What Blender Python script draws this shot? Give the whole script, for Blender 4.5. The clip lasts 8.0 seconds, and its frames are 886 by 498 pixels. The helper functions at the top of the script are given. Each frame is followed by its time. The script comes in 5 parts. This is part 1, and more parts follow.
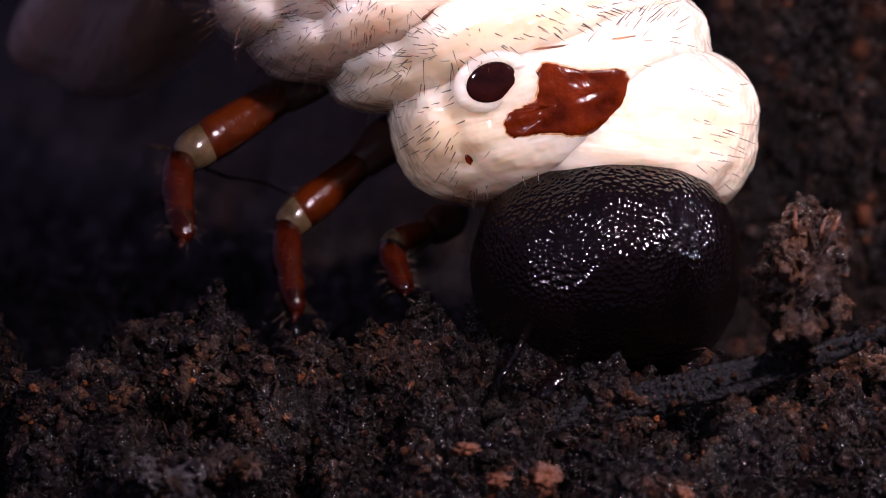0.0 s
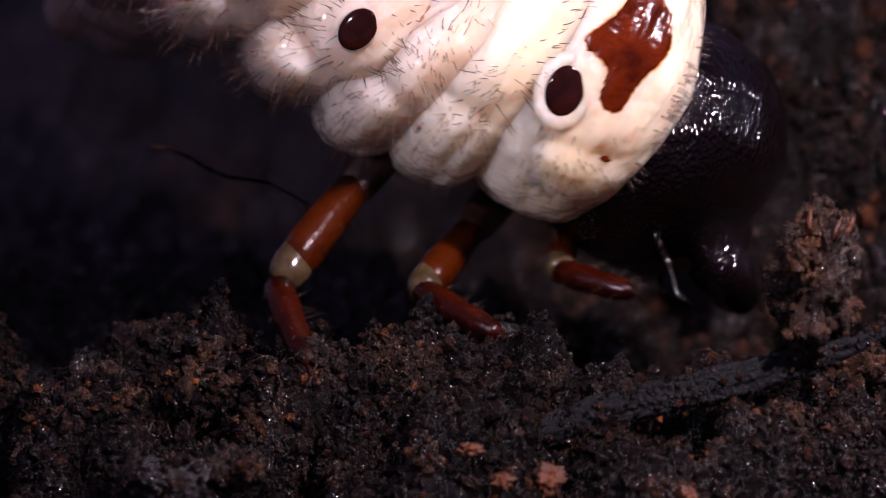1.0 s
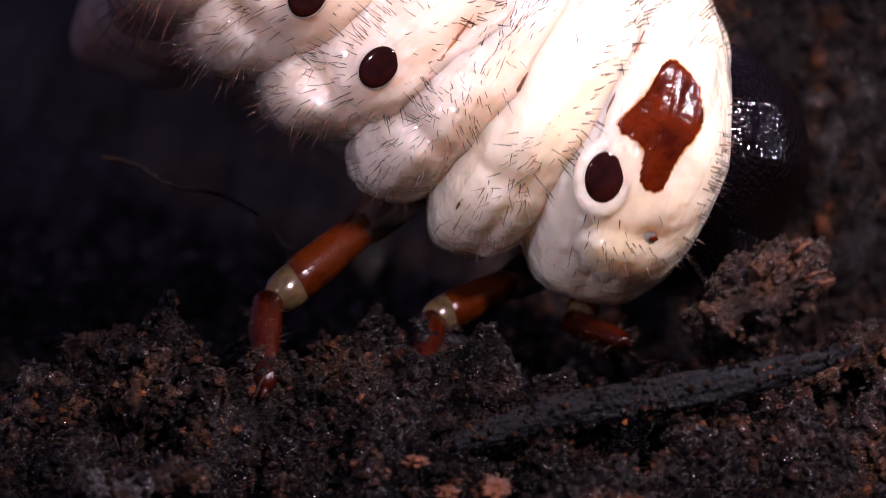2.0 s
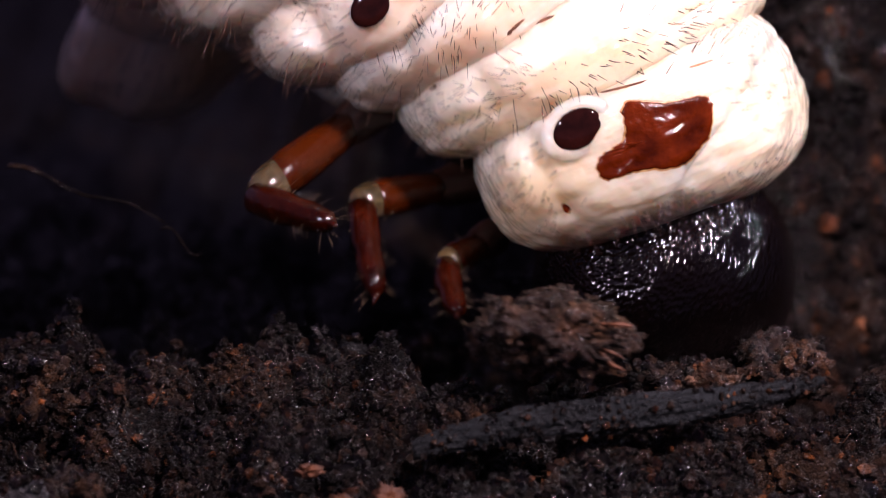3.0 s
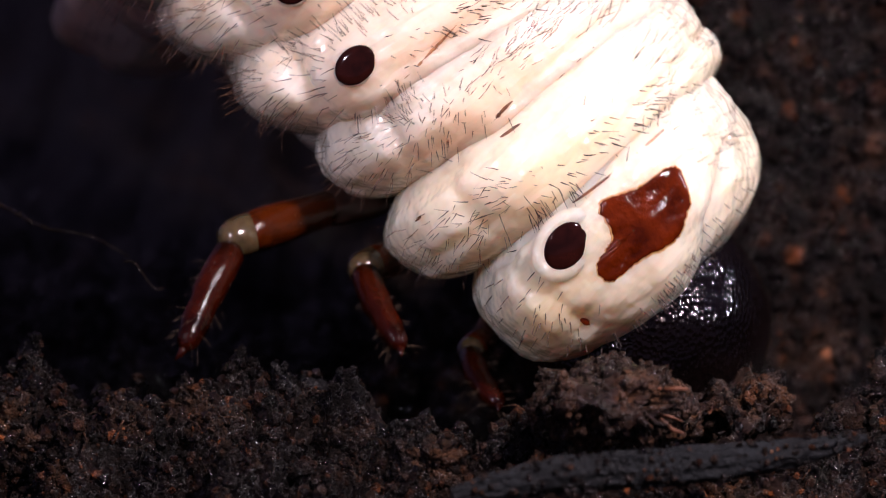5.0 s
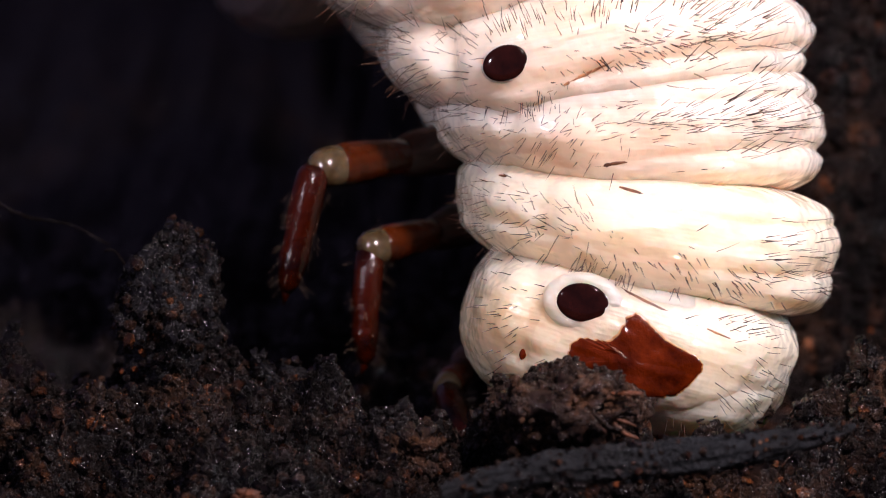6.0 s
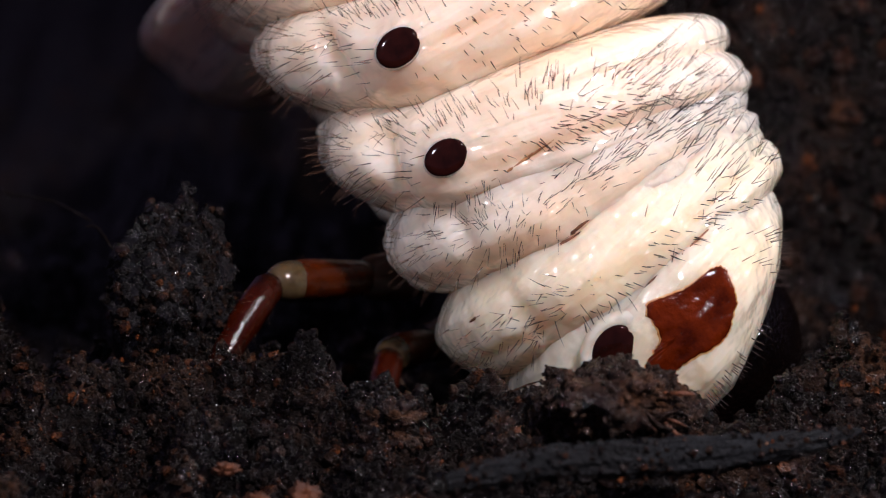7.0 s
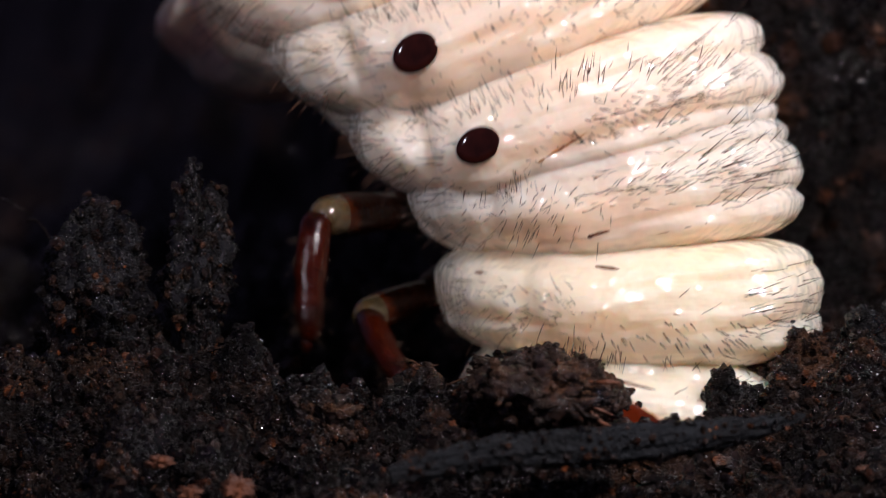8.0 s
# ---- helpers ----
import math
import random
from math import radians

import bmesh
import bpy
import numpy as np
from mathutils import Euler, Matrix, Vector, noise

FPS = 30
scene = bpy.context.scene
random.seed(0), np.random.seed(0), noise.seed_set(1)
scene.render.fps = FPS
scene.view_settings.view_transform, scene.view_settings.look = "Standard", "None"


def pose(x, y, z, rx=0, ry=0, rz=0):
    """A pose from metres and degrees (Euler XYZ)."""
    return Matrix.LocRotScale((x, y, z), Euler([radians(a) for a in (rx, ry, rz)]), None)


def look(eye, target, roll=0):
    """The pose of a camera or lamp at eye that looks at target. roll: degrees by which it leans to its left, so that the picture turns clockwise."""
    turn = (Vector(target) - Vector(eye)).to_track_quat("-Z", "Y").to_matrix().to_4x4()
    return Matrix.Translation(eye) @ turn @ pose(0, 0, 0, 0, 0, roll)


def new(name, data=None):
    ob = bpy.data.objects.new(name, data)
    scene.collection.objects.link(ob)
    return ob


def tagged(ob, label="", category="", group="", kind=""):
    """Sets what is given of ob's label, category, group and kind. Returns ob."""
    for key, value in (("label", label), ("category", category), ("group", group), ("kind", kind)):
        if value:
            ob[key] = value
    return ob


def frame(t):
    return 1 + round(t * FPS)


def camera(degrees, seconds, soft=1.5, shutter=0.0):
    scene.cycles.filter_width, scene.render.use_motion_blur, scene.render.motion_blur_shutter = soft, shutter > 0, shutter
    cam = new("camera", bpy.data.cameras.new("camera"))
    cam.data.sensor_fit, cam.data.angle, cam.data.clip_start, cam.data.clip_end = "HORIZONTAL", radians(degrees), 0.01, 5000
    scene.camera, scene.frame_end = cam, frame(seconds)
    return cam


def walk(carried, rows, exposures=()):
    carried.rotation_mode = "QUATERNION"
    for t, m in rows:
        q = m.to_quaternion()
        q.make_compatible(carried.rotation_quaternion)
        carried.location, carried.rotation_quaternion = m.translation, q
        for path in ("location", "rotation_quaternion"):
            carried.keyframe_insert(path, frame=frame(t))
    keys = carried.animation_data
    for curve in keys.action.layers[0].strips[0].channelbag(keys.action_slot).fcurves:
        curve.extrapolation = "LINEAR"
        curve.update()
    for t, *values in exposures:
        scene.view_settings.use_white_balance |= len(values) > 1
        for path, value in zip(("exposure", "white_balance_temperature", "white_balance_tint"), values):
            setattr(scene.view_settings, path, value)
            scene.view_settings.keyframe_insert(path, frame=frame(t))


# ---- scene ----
from mathutils.bvhtree import BVHTree

MM = 0.001
# the camera looks 18 degrees down; STAGE is the upright picture plane through the grub's flank
STAGE = pose(0, 0, 0, -18, 0, 0)

cam = camera(16, 8.0, soft=1.0, shutter=0.5)
cam.data.dof.use_dof, cam.data.dof.focus_distance, cam.data.dof.aperture_fstop = True, 0.1800, 40
walk(cam, [
    (0, STAGE @ pose(0, -0.178, 0, 90, 0, 0)), (0.5, STAGE @ pose(-0.00013, -0.178, -0.00006, 90, 0, 0)),
    (0.8, STAGE @ pose(-0.00019, -0.178, 0, 90, 0, 0)), (1, STAGE @ pose(-0.00019, -0.178, 0.00003, 90, 0, 0)),
    (1.2, STAGE @ pose(-0.00006, -0.178, -0.00003, 90, 0, 0)), (2.3, STAGE @ pose(0.0045, -0.178, 0.00096, 90, 0, 0)),
    (2.5, STAGE @ pose(0.00571, -0.178, 0.00102, 90, 0, 0)), (2.8, STAGE @ pose(0.0074, -0.178, 0.00108, 90, 0, 0)),
    (3, STAGE @ pose(0.00848, -0.178, 0.00118, 90, 0, 0)), (3.2, STAGE @ pose(0.00906, -0.178, 0.00147, 90, 0, 0)),
    (3.5, STAGE @ pose(0.00944, -0.178, 0.00185, 90, 0, 0)), (4, STAGE @ pose(0.00941, -0.178, 0.00217, 90, 0, 0)),
    (4.2, STAGE @ pose(0.00989, -0.178, 0.00271, 90, 0, 0)), (5.3, STAGE @ pose(0.01091, -0.178, 0.00322, 90, 0, 0)),
    (5.5, STAGE @ pose(0.01113, -0.178, 0.00316, 90, 0, 0)), (5.7, STAGE @ pose(0.01142, -0.178, 0.00306, 90, 0, 0)),
    (6, STAGE @ pose(0.01193, -0.178, 0.00252, 90, 0, 0)), (6.3, STAGE @ pose(0.01161, -0.178, 0.00172, 90, 0, 0)),
    (6.5, STAGE @ pose(0.01167, -0.178, 0.00143, 90, 0, 0)), (7, STAGE @ pose(0.01301, -0.178, 0.00108, 90, 0, 0)),
    (7.3, STAGE @ pose(0.01384, -0.178, 0.00086, 90, 0, 0)), (7.5, STAGE @ pose(0.01429, -0.178, 0.00086, 90, 0, 0)),
    (7.8, STAGE @ pose(0.01575, -0.178, 0.00077, 90, 0, 0)), (8, STAGE @ pose(0.01661, -0.178, 0.0007, 90, 0, 0))],
    exposures=[(0, 0.3, 6500, 24), (1.2, 0.28, 6500, 24), (3.5, 0.24, 6500, 18), (6, 0.03, 6500, 11), (6.5, 0, 6400, 9), (7, -0.3, 6300, 4), (8, -0.4, 6200, 1)])

# ---- light: a small lamp high in front, a weaker one at either side, a dark room ----
world = bpy.data.worlds.new("dark_room")
scene.world = world
world.use_nodes = True
world.node_tree.nodes["Background"].inputs[0].default_value = (0.62, 0.50, 0.95, 1)
world.node_tree.nodes["Background"].inputs[1].default_value = 0.105


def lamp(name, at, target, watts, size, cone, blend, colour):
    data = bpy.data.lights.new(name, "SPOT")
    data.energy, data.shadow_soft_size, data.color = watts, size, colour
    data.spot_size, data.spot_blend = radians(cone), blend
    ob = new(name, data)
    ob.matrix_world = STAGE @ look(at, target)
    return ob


lamp("key_lamp", (0.062, -0.112, 0.086), (0.020, 0.002, 0.006), 1.45, 0.0060, 52, 1.0, (1.0, 0.79, 0.85))
lamp("side_lamp", (-0.085, -0.118, 0.040), (0.009, 0.004, 0.009), 0.50, 0.0050, 15, 1.0, (0.93, 0.81, 0.97))
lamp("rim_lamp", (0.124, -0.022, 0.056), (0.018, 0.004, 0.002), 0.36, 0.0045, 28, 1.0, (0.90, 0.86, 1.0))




# ---- materials ----
def material(name):
    m = bpy.data.materials.new(name)
    m.use_nodes = True
    nodes, links = m.node_tree.nodes, m.node_tree.links
    return m, nodes, links, nodes["Principled BSDF"]


def noise_node(nodes, links, scale, detail=4.0, rough=0.6, space="Object"):
    co = nodes.new("ShaderNodeTexCoord")
    n = nodes.new("ShaderNodeTexNoise")
    n.inputs["Scale"].default_value, n.inputs["Detail"].default_value, n.inputs["Roughness"].default_value = scale, detail, rough
    links.new(co.outputs[space], n.inputs["Vector"])
    return n


def ramp(nodes, links, source, stops):
    r = nodes.new("ShaderNodeValToRGB")
    e = r.color_ramp.elements
    while len(e) < len(stops):
        e.new(0.5)
    for el, (at, c) in zip(e, stops):
        el.position, el.color = at, (*c, 1)
    links.new(source, r.inputs[0])
    return r


def bump(nodes, links, source, bsdf, strength, distance, before=None):
    b = nodes.new("ShaderNodeBump")
    b.inputs["Strength"].default_value, b.inputs["Distance"].default_value = strength, distance
    links.new(source, b.inputs["Height"])
    if before:
        links.new(before.outputs[0], b.inputs["Normal"])
    links.new(b.outputs[0], bsdf.inputs["Normal"])
    return b


def skin_material(name, pale, warm, level):
    m, nodes, links, p = material(name)
    co = nodes.new("ShaderNodeTexCoord")
    stretch = nodes.new("ShaderNodeMapping")
    stretch.inputs["Scale"].default_value = (0.3, 0.3, 1.6)
    links.new(co.outputs["Object"], stretch.inputs["Vector"])
    big = noise_node(nodes, links, 110, 2)
    links.new(stretch.outputs[0], big.inputs["Vector"])
    col = ramp(nodes, links, big.outputs["Fac"], [(0.5 - level, pale), (0.8 - level, warm)])
    links.new(col.outputs[0], p.inputs["Base Color"])
    p.inputs["Subsurface Weight"].default_value = 0.85
    p.inputs["Subsurface Radius"].default_value = (1.0, 0.72, 0.58)
    p.inputs["Subsurface Scale"].default_value = 0.0044
    p.inputs["Roughness"].default_value = 0.45
    p.inputs["Specular IOR Level"].default_value = 0.2
    p.inputs["Coat Weight"].default_value = 1.0
    p.inputs["Coat Roughness"].default_value = 0.045
    p.inputs["Coat IOR"].default_value = 1.9
    wrinkle = noise_node(nodes, links, 430, 3, 0.5)
    links.new(stretch.outputs[0], wrinkle.inputs["Vector"])
    fine = noise_node(nodes, links, 1300, 3)
    b0 = bump(nodes, links, wrinkle.outputs["Fac"], p, 0.5, 0.0008)
    dimple = noise_node(nodes, links, 520, 2, 0.5)
    b1 = bump(nodes, links, dimple.outputs["Fac"], p, 0.5, 0.0008, b0)
    b2 = bump(nodes, links, fine.outputs["Fac"], p, 0.2, 0.0002, b1)
    wet = noise_node(nodes, links, 560, 2, 0.5)
    c1 = nodes.new("ShaderNodeBump")
    c1.inputs["Strength"].default_value, c1.inputs["Distance"].default_value = 1.0, 0.0008
    links.new(wet.outputs["Fac"], c1.inputs["Height"])
    links.new(b2.outputs[0], c1.inputs["Normal"])
    links.new(c1.outputs[0], p.inputs["Coat Normal"])
    return m


def plain_material(name, dark, light, scale, rough, bumps=((800, 0.3, 0.0002),), spec=0.5, coat=0.0, sss=0.0):
    m, nodes, links, p = material(name)
    n = noise_node(nodes, links, scale, 5)
    c = ramp(nodes, links, n.outputs["Fac"], [(0.35, dark), (0.65, light)])
    links.new(c.outputs[0], p.inputs["Base Color"])
    r = ramp(nodes, links, n.outputs["Fac"], [(0.3, (rough * 0.7,) * 3), (0.7, (min(1, rough * 1.3),) * 3)])
    links.new(r.outputs[0], p.inputs["Roughness"])
    p.inputs["Specular IOR Level"].default_value = spec
    p.inputs["Coat Weight"].default_value = coat
    p.inputs["Coat Roughness"].default_value = 0.12
    if sss:
        p.inputs["Subsurface Weight"].default_value = sss
        p.inputs["Subsurface Radius"].default_value = (1.0, 0.4, 0.15)
        p.inputs["Subsurface Scale"].default_value = 0.0008
    before = None
    for s, strength, dist in bumps:
        f = noise_node(nodes, links, s, 5)
        before = bump(nodes, links, f.outputs["Fac"], p, strength, dist, before)
    if before and coat:
        links.new(before.outputs[0], p.inputs["Coat Normal"])
    return m


def head_material():
    m, nodes, links, p = material("head_black")
    n = noise_node(nodes, links, 220, 4)
    c = ramp(nodes, links, n.outputs["Fac"], [(0.35, (0.001, 0.0006, 0.0006)), (0.8, (0.0025, 0.001, 0.0008))])
    links.new(c.outputs[0], p.inputs["Base Color"])
    p.inputs["Roughness"].default_value = 0.10
    p.inputs["Specular IOR Level"].default_value = 0.4
    co = nodes.new("ShaderNodeTexCoord")
    v = nodes.new("ShaderNodeTexVoronoi")
    v.inputs["Scale"].default_value = 3300
    links.new(co.outputs["Object"], v.inputs["Vector"])
    b1 = bump(nodes, links, v.outputs["Distance"], p, 0.36, 0.0003)
    bump(nodes, links, n.outputs["Fac"], p, 0.06, 0.0004, b1)
    return m


def soil_material(name, stops, scale, tinted):
    """Wet humus: near-black crumbs with glossy specks."""
    m, nodes, links, p = material(name)
    big = noise_node(nodes, links, scale, 6, 0.7)
    col = ramp(nodes, links, big.outputs["Fac"], stops)
    out = col.outputs[0]
    if tinted:
        geo = nodes.new("ShaderNodeNewGeometry")
        tint = ramp(nodes, links, geo.outputs["Random Per Island"], [(0.0, (0.3, 0.3, 0.3)), (0.55, (1.0, 0.9, 0.8)), (0.82, (1.8, 1.3, 0.9)), (0.92, (3.2, 1.8, 0.9)), (0.97, (8.0, 4.0, 1.7)), (1.0, (7.0, 7.0, 7.0))])
        mix = nodes.new("ShaderNodeMixRGB")
        mix.blend_type = "MULTIPLY"
        mix.inputs[0].default_value = 1.0
        links.new(out, mix.inputs[1])
        links.new(tint.outputs[0], mix.inputs[2])
        out = mix.outputs[0]
    links.new(out, p.inputs["Base Color"])
    fine = noise_node(nodes, links, 3000, 3, 0.7)
    wet = noise_node(nodes, links, 1500, 3, 0.6)
    rr = ramp(nodes, links, wet.outputs["Fac"], [(0.45, (0.06,) * 3), (0.57, (0.70,) * 3)])
    links.new(rr.outputs[0], p.inputs["Roughness"])
    gloss = ramp(nodes, links, wet.outputs["Fac"], [(0.45, (0.95,) * 3), (0.56, (0.10,) * 3)])
    links.new(gloss.outputs[0], p.inputs["Specular IOR Level"])
    mid = noise_node(nodes, links, 1100, 4, 0.65)
    grain = noise_node(nodes, links, 8000, 2, 0.6)
    b1 = bump(nodes, links, mid.outputs["Fac"], p, 1.0, 0.0008)
    b2 = bump(nodes, links, fine.outputs["Fac"], p, 1.0, 0.0005, b1)
    bump(nodes, links, grain.outputs["Fac"], p, 1.0, 0.00022, b2)
    return m


SKIN = skin_material("larva_skin", (0.87, 0.755, 0.60), (0.82, 0.57, 0.34), 0.07)
SKIN_FRONT = skin_material("larva_skin_front", (0.89, 0.775, 0.57), (0.87, 0.66, 0.38), 0.05)
DARK = plain_material("spiracle_dark", (0.007, 0.002, 0.0015), (0.018, 0.004, 0.003), 900, 0.07, ((800, 0.04, 0.0002),), spec=0.3)
PLATE = plain_material("plate_chestnut", (0.030, 0.0035, 0.0006), (0.105, 0.013, 0.0014), 420, 0.13, ((420, 0.45, 0.0005), (1900, 0.25, 0.00012)), spec=0.3)
MARGIN = plain_material("plate_margin_amber", (0.42, 0.16, 0.05), (0.66, 0.36, 0.15), 900, 0.3, sss=0.4)
CREASE_AMBER = plain_material("crease_amber", (0.16, 0.06, 0.02), (0.42, 0.20, 0.08), 1500, 0.4)
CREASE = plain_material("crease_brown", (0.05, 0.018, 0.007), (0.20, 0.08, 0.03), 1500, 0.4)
HAIR = plain_material("seta_brown", (0.018, 0.007, 0.004), (0.045, 0.018, 0.009), 600, 0.35)
HAIR_GLOSSY = plain_material("seta_glossy", (0.05, 0.025, 0.015), (0.16, 0.09, 0.055), 600, 0.12)
HAIR_PALE = plain_material("seta_pale", (0.09, 0.06, 0.035), (0.24, 0.18, 0.13), 600, 0.08)
AMBER = plain_material("leg_amber", (0.002, 0.0003, 0.0001), (0.050, 0.0085, 0.0007), 240, 0.16, ((420, 0.5, 0.0004), (1800, 0.25, 0.00012)), spec=0.28, coat=0.1, sss=0.1)
RUST = plain_material("leg_rust", (0.004, 0.0005, 0.0001), (0.028, 0.0031, 0.0003), 420, 0.15, ((500, 0.6, 0.0004), (1800, 0.3, 0.00015)), spec=0.28, coat=0.1, sss=0.1)
JOINT = plain_material("joint_pale", (0.03, 0.021, 0.009), (0.095, 0.068, 0.032), 500, 0.2, coat=0.5, sss=0.4)
COXA = plain_material("coxa_dark", (0.008, 0.0022, 0.001), (0.032, 0.008, 0.003), 300, 0.5, sss=0.2)
HEAD = head_material()
SOIL = soil_material("moist_soil", [(0.40, (0.0018, 0.0013, 0.0012)), (0.54, (0.0092, 0.0064, 0.0052)), (0.66, (0.045, 0.0265, 0.0160)), (0.78, (0.0255, 0.0210, 0.0180))], 240, True)
CLOD = soil_material("clod_brown", [(0.35, (0.006, 0.004, 0.003)), (0.52, (0.028, 0.016, 0.010)), (0.66, (0.095, 0.044, 0.020))], 260, False)
CLOD_GREY = soil_material("clod_grey", [(0.35, (0.002, 0.002, 0.0022)), (0.55, (0.010, 0.010, 0.011)), (0.72, (0.030, 0.030, 0.031))], 260, False)
CLOD_PALE = soil_material("clod_pale", [(0.35, (0.012, 0.012, 0.012)), (0.55, (0.05, 0.05, 0.052)), (0.72, (0.15, 0.15, 0.155))], 420, False)
ORANGE = plain_material("rotten_wood_orange", (0.022, 0.007, 0.002), (0.12, 0.034, 0.007), 500, 0.6, ((900, 0.9, 0.0005), (2600, 0.8, 0.0002)))
STEM = plain_material("stem_blue_grey", (0.003, 0.0037, 0.0043), (0.0095, 0.012, 0.014), 300, 0.5, ((900, 0.8, 0.0006), (3500, 0.8, 0.0003)), spec=0.16)
# near-white base colour: a few grit specks, otherwise glints of wet soil painted in
GRIT_GLINT = plain_material("grit_and_glints", (0.4, 0.4, 0.42), (0.8, 0.8, 0.82), 300, 0.2)


# ---- mesh helpers ----
def part(name, bm, mat, parent=None, label="", smooth=True):
    me = bpy.data.meshes.new(name)
    bm.to_mesh(me)
    bm.free()
    me.materials.append(mat)
    if smooth:
        me.polygons.foreach_set("use_smooth", [True] * len(me.polygons))
    ob = new(name, me)
    if parent:
        ob.parent = parent
    return tagged(ob, label)


def tube(bm, points, radii, sides=8, cap=True):
    """A round tube along the points."""
    pts = [Vector(p) for p in points]
    rings, side = [], None
    for i, p in enumerate(pts):
        d = (pts[min(i + 1, len(pts) - 1)] - pts[max(i - 1, 0)]).normalized()
        side = (side or Vector((0.31, 0.77, 0.55))).cross(d).cross(d).normalized() * -1 if side is None else (side - side.dot(d) * d).normalized()
        other = d.cross(side)
        rings.append([bm.verts.new(p + radii[i] * (math.cos(a) * side + math.sin(a) * other)) for a in (2 * math.pi * k / sides for k in range(sides))])
    for a, b in zip(rings, rings[1:]):
        for k in range(sides):
            bm.faces.new((a[k], a[(k + 1) % sides], b[(k + 1) % sides], b[k]))
    if cap:
        bm.faces.new(rings[0][::-1])
        bm.faces.new(rings[-1])


def lump(bm, centre, size, seed, levels=3, rough=0.35, scale=1.0, fine=0.12):
    """A rough clod: a sphere pushed in and out by two sizes of noise."""
    got = bmesh.ops.create_icosphere(bm, subdivisions=levels, radius=1.0)["verts"]
    off = Vector((seed * 7.3, seed * 3.1, seed * 5.7))
    for v in got:
        n = v.co.normalized()
        r = 1 + rough * noise.noise(n * 1.4 * scale + off) + 0.5 * rough * noise.noise(n * 3.2 * scale + off) + fine * noise.noise(n * 9 * scale + off) + 0.6 * fine * noise.noise(n * 21 * scale + off)
        v.co = Vector(centre) + Vector((n.x * size[0], n.y * size[1], n.z * size[2])) * r


def hair(bm, root, way, length, radius, bend):
    way = way.normalized()
    a = root - way * 0.0001
    mid = root + way * length * 0.5 + bend * length * 0.15
    tube(bm, [a, mid, root + way * length + bend * length * 0.5], [radius, radius * 0.8, radius * 0.25], 3, False)


# ---- the grub ----
def shell(back, front, belly, top, depth, thick, power=5.0, belly_front=None, top_front=None, folds=0.0, seed=1, bosses=(), lobe=-99.0, lip=0.0, sweep=0.0, slant=0.0, soft=None, phase=0.0, around=176, along=72):
    """One body ring. z: towards the tail +, towards the head -; x: towards the back of the animal; y: away from the flank. Millimetres."""
    bm = bmesh.new()
    mid, half = (back + front) / 2, (back - front) / 2
    belly_front = belly if belly_front is None else belly_front
    top_front = top if top_front is None else top_front
    off = Vector((seed * 11.7, seed * 4.3, seed * 8.9))
    rings = []
    for i in range(along + 1):
        s = -math.cos(math.pi * i / along)
        f = 0.5 - 0.5 * s
        f = f * f * (3 - 2 * f)
        lo, hi = belly + (belly_front - belly) * (0.5 - 0.5 * s) ** 2, top + (top_front - top) * f
        c, w = (lo + hi) / 2, (hi - lo) / 2
        ring = []
        for k in range(around):
            a = 2 * math.pi * k / around
            pw = power if soft is None else soft + (power - soft) * (0.5 + 0.5 * math.cos(a)) ** 0.5
            r = max(1e-9, 1 - abs(s) ** pw) ** (1 / pw) if 0 < i < along else 0.02
            x, y, z = c + w * r * math.cos(a), depth + thick * r * math.sin(a), mid + half * s
            nrm = Vector((math.cos(a) / w, math.sin(a) / thick, 0)).normalized()
            back_side = max(0.3, math.cos(a) + 0.35)
            d = folds * back_side * (1.6 * abs(math.cos(math.pi * (s * 1.4 + phase + 0.16 * (math.sin(a * 2 + seed) - math.sin(seed - 2.4))))) ** 0.6 - 1)
            if x < lobe:
                y += 1.5 * (lobe - x)
            if f > 0.5:
                z -= lip * max(0, math.cos(a)) ** 2 * (f - 0.5) * 2
            z += slant * max(0, x - 3) * (0.5 - 0.5 * s)
            p = Vector((x, y, z))
            d += 0.30 * noise.noise(p * 0.28 + off) + 0.12 * noise.noise(Vector((x * 0.5, y * 0.5, z * 1.3)) + off) + 0.08 * noise.noise(Vector((x * 0.9, y * 0.9, z * 2.4)) + off * 2)
            if y < depth + 2:
                for bx, bz, sx, sz, h in bosses:
                    d += h * math.exp(-((x - bx) / sx) ** 2 - ((z - bz) / sz) ** 2)
            p += nrm * d * min(1, 2.2 * r - 0.9 if r > 0.42 else 0)
            p.z += sweep * (math.sqrt(min(p.x, 0) ** 2 + 1) - 1)
            ring.append(bm.verts.new(p * MM))
        rings.append(ring)
    for a, b in zip(rings, rings[1:]):
        for k in range(around):
            bm.faces.new((a[k], b[k], b[(k + 1) % around], a[(k + 1) % around]))
    bm.faces.new(rings[0])
    bm.faces.new(rings[-1][::-1])
    return bm


def on_skin(tree, x, z):
    """Where the line across the ring at x, z (millimetres) meets the flank, with the outward direction."""
    hit, nrm, _, _ = tree.ray_cast(Vector((x, -50, z)), Vector((0, 1, 0)))
    if hit is None:
        return None, None
    return hit * MM, nrm if nrm.y < 0 else -nrm


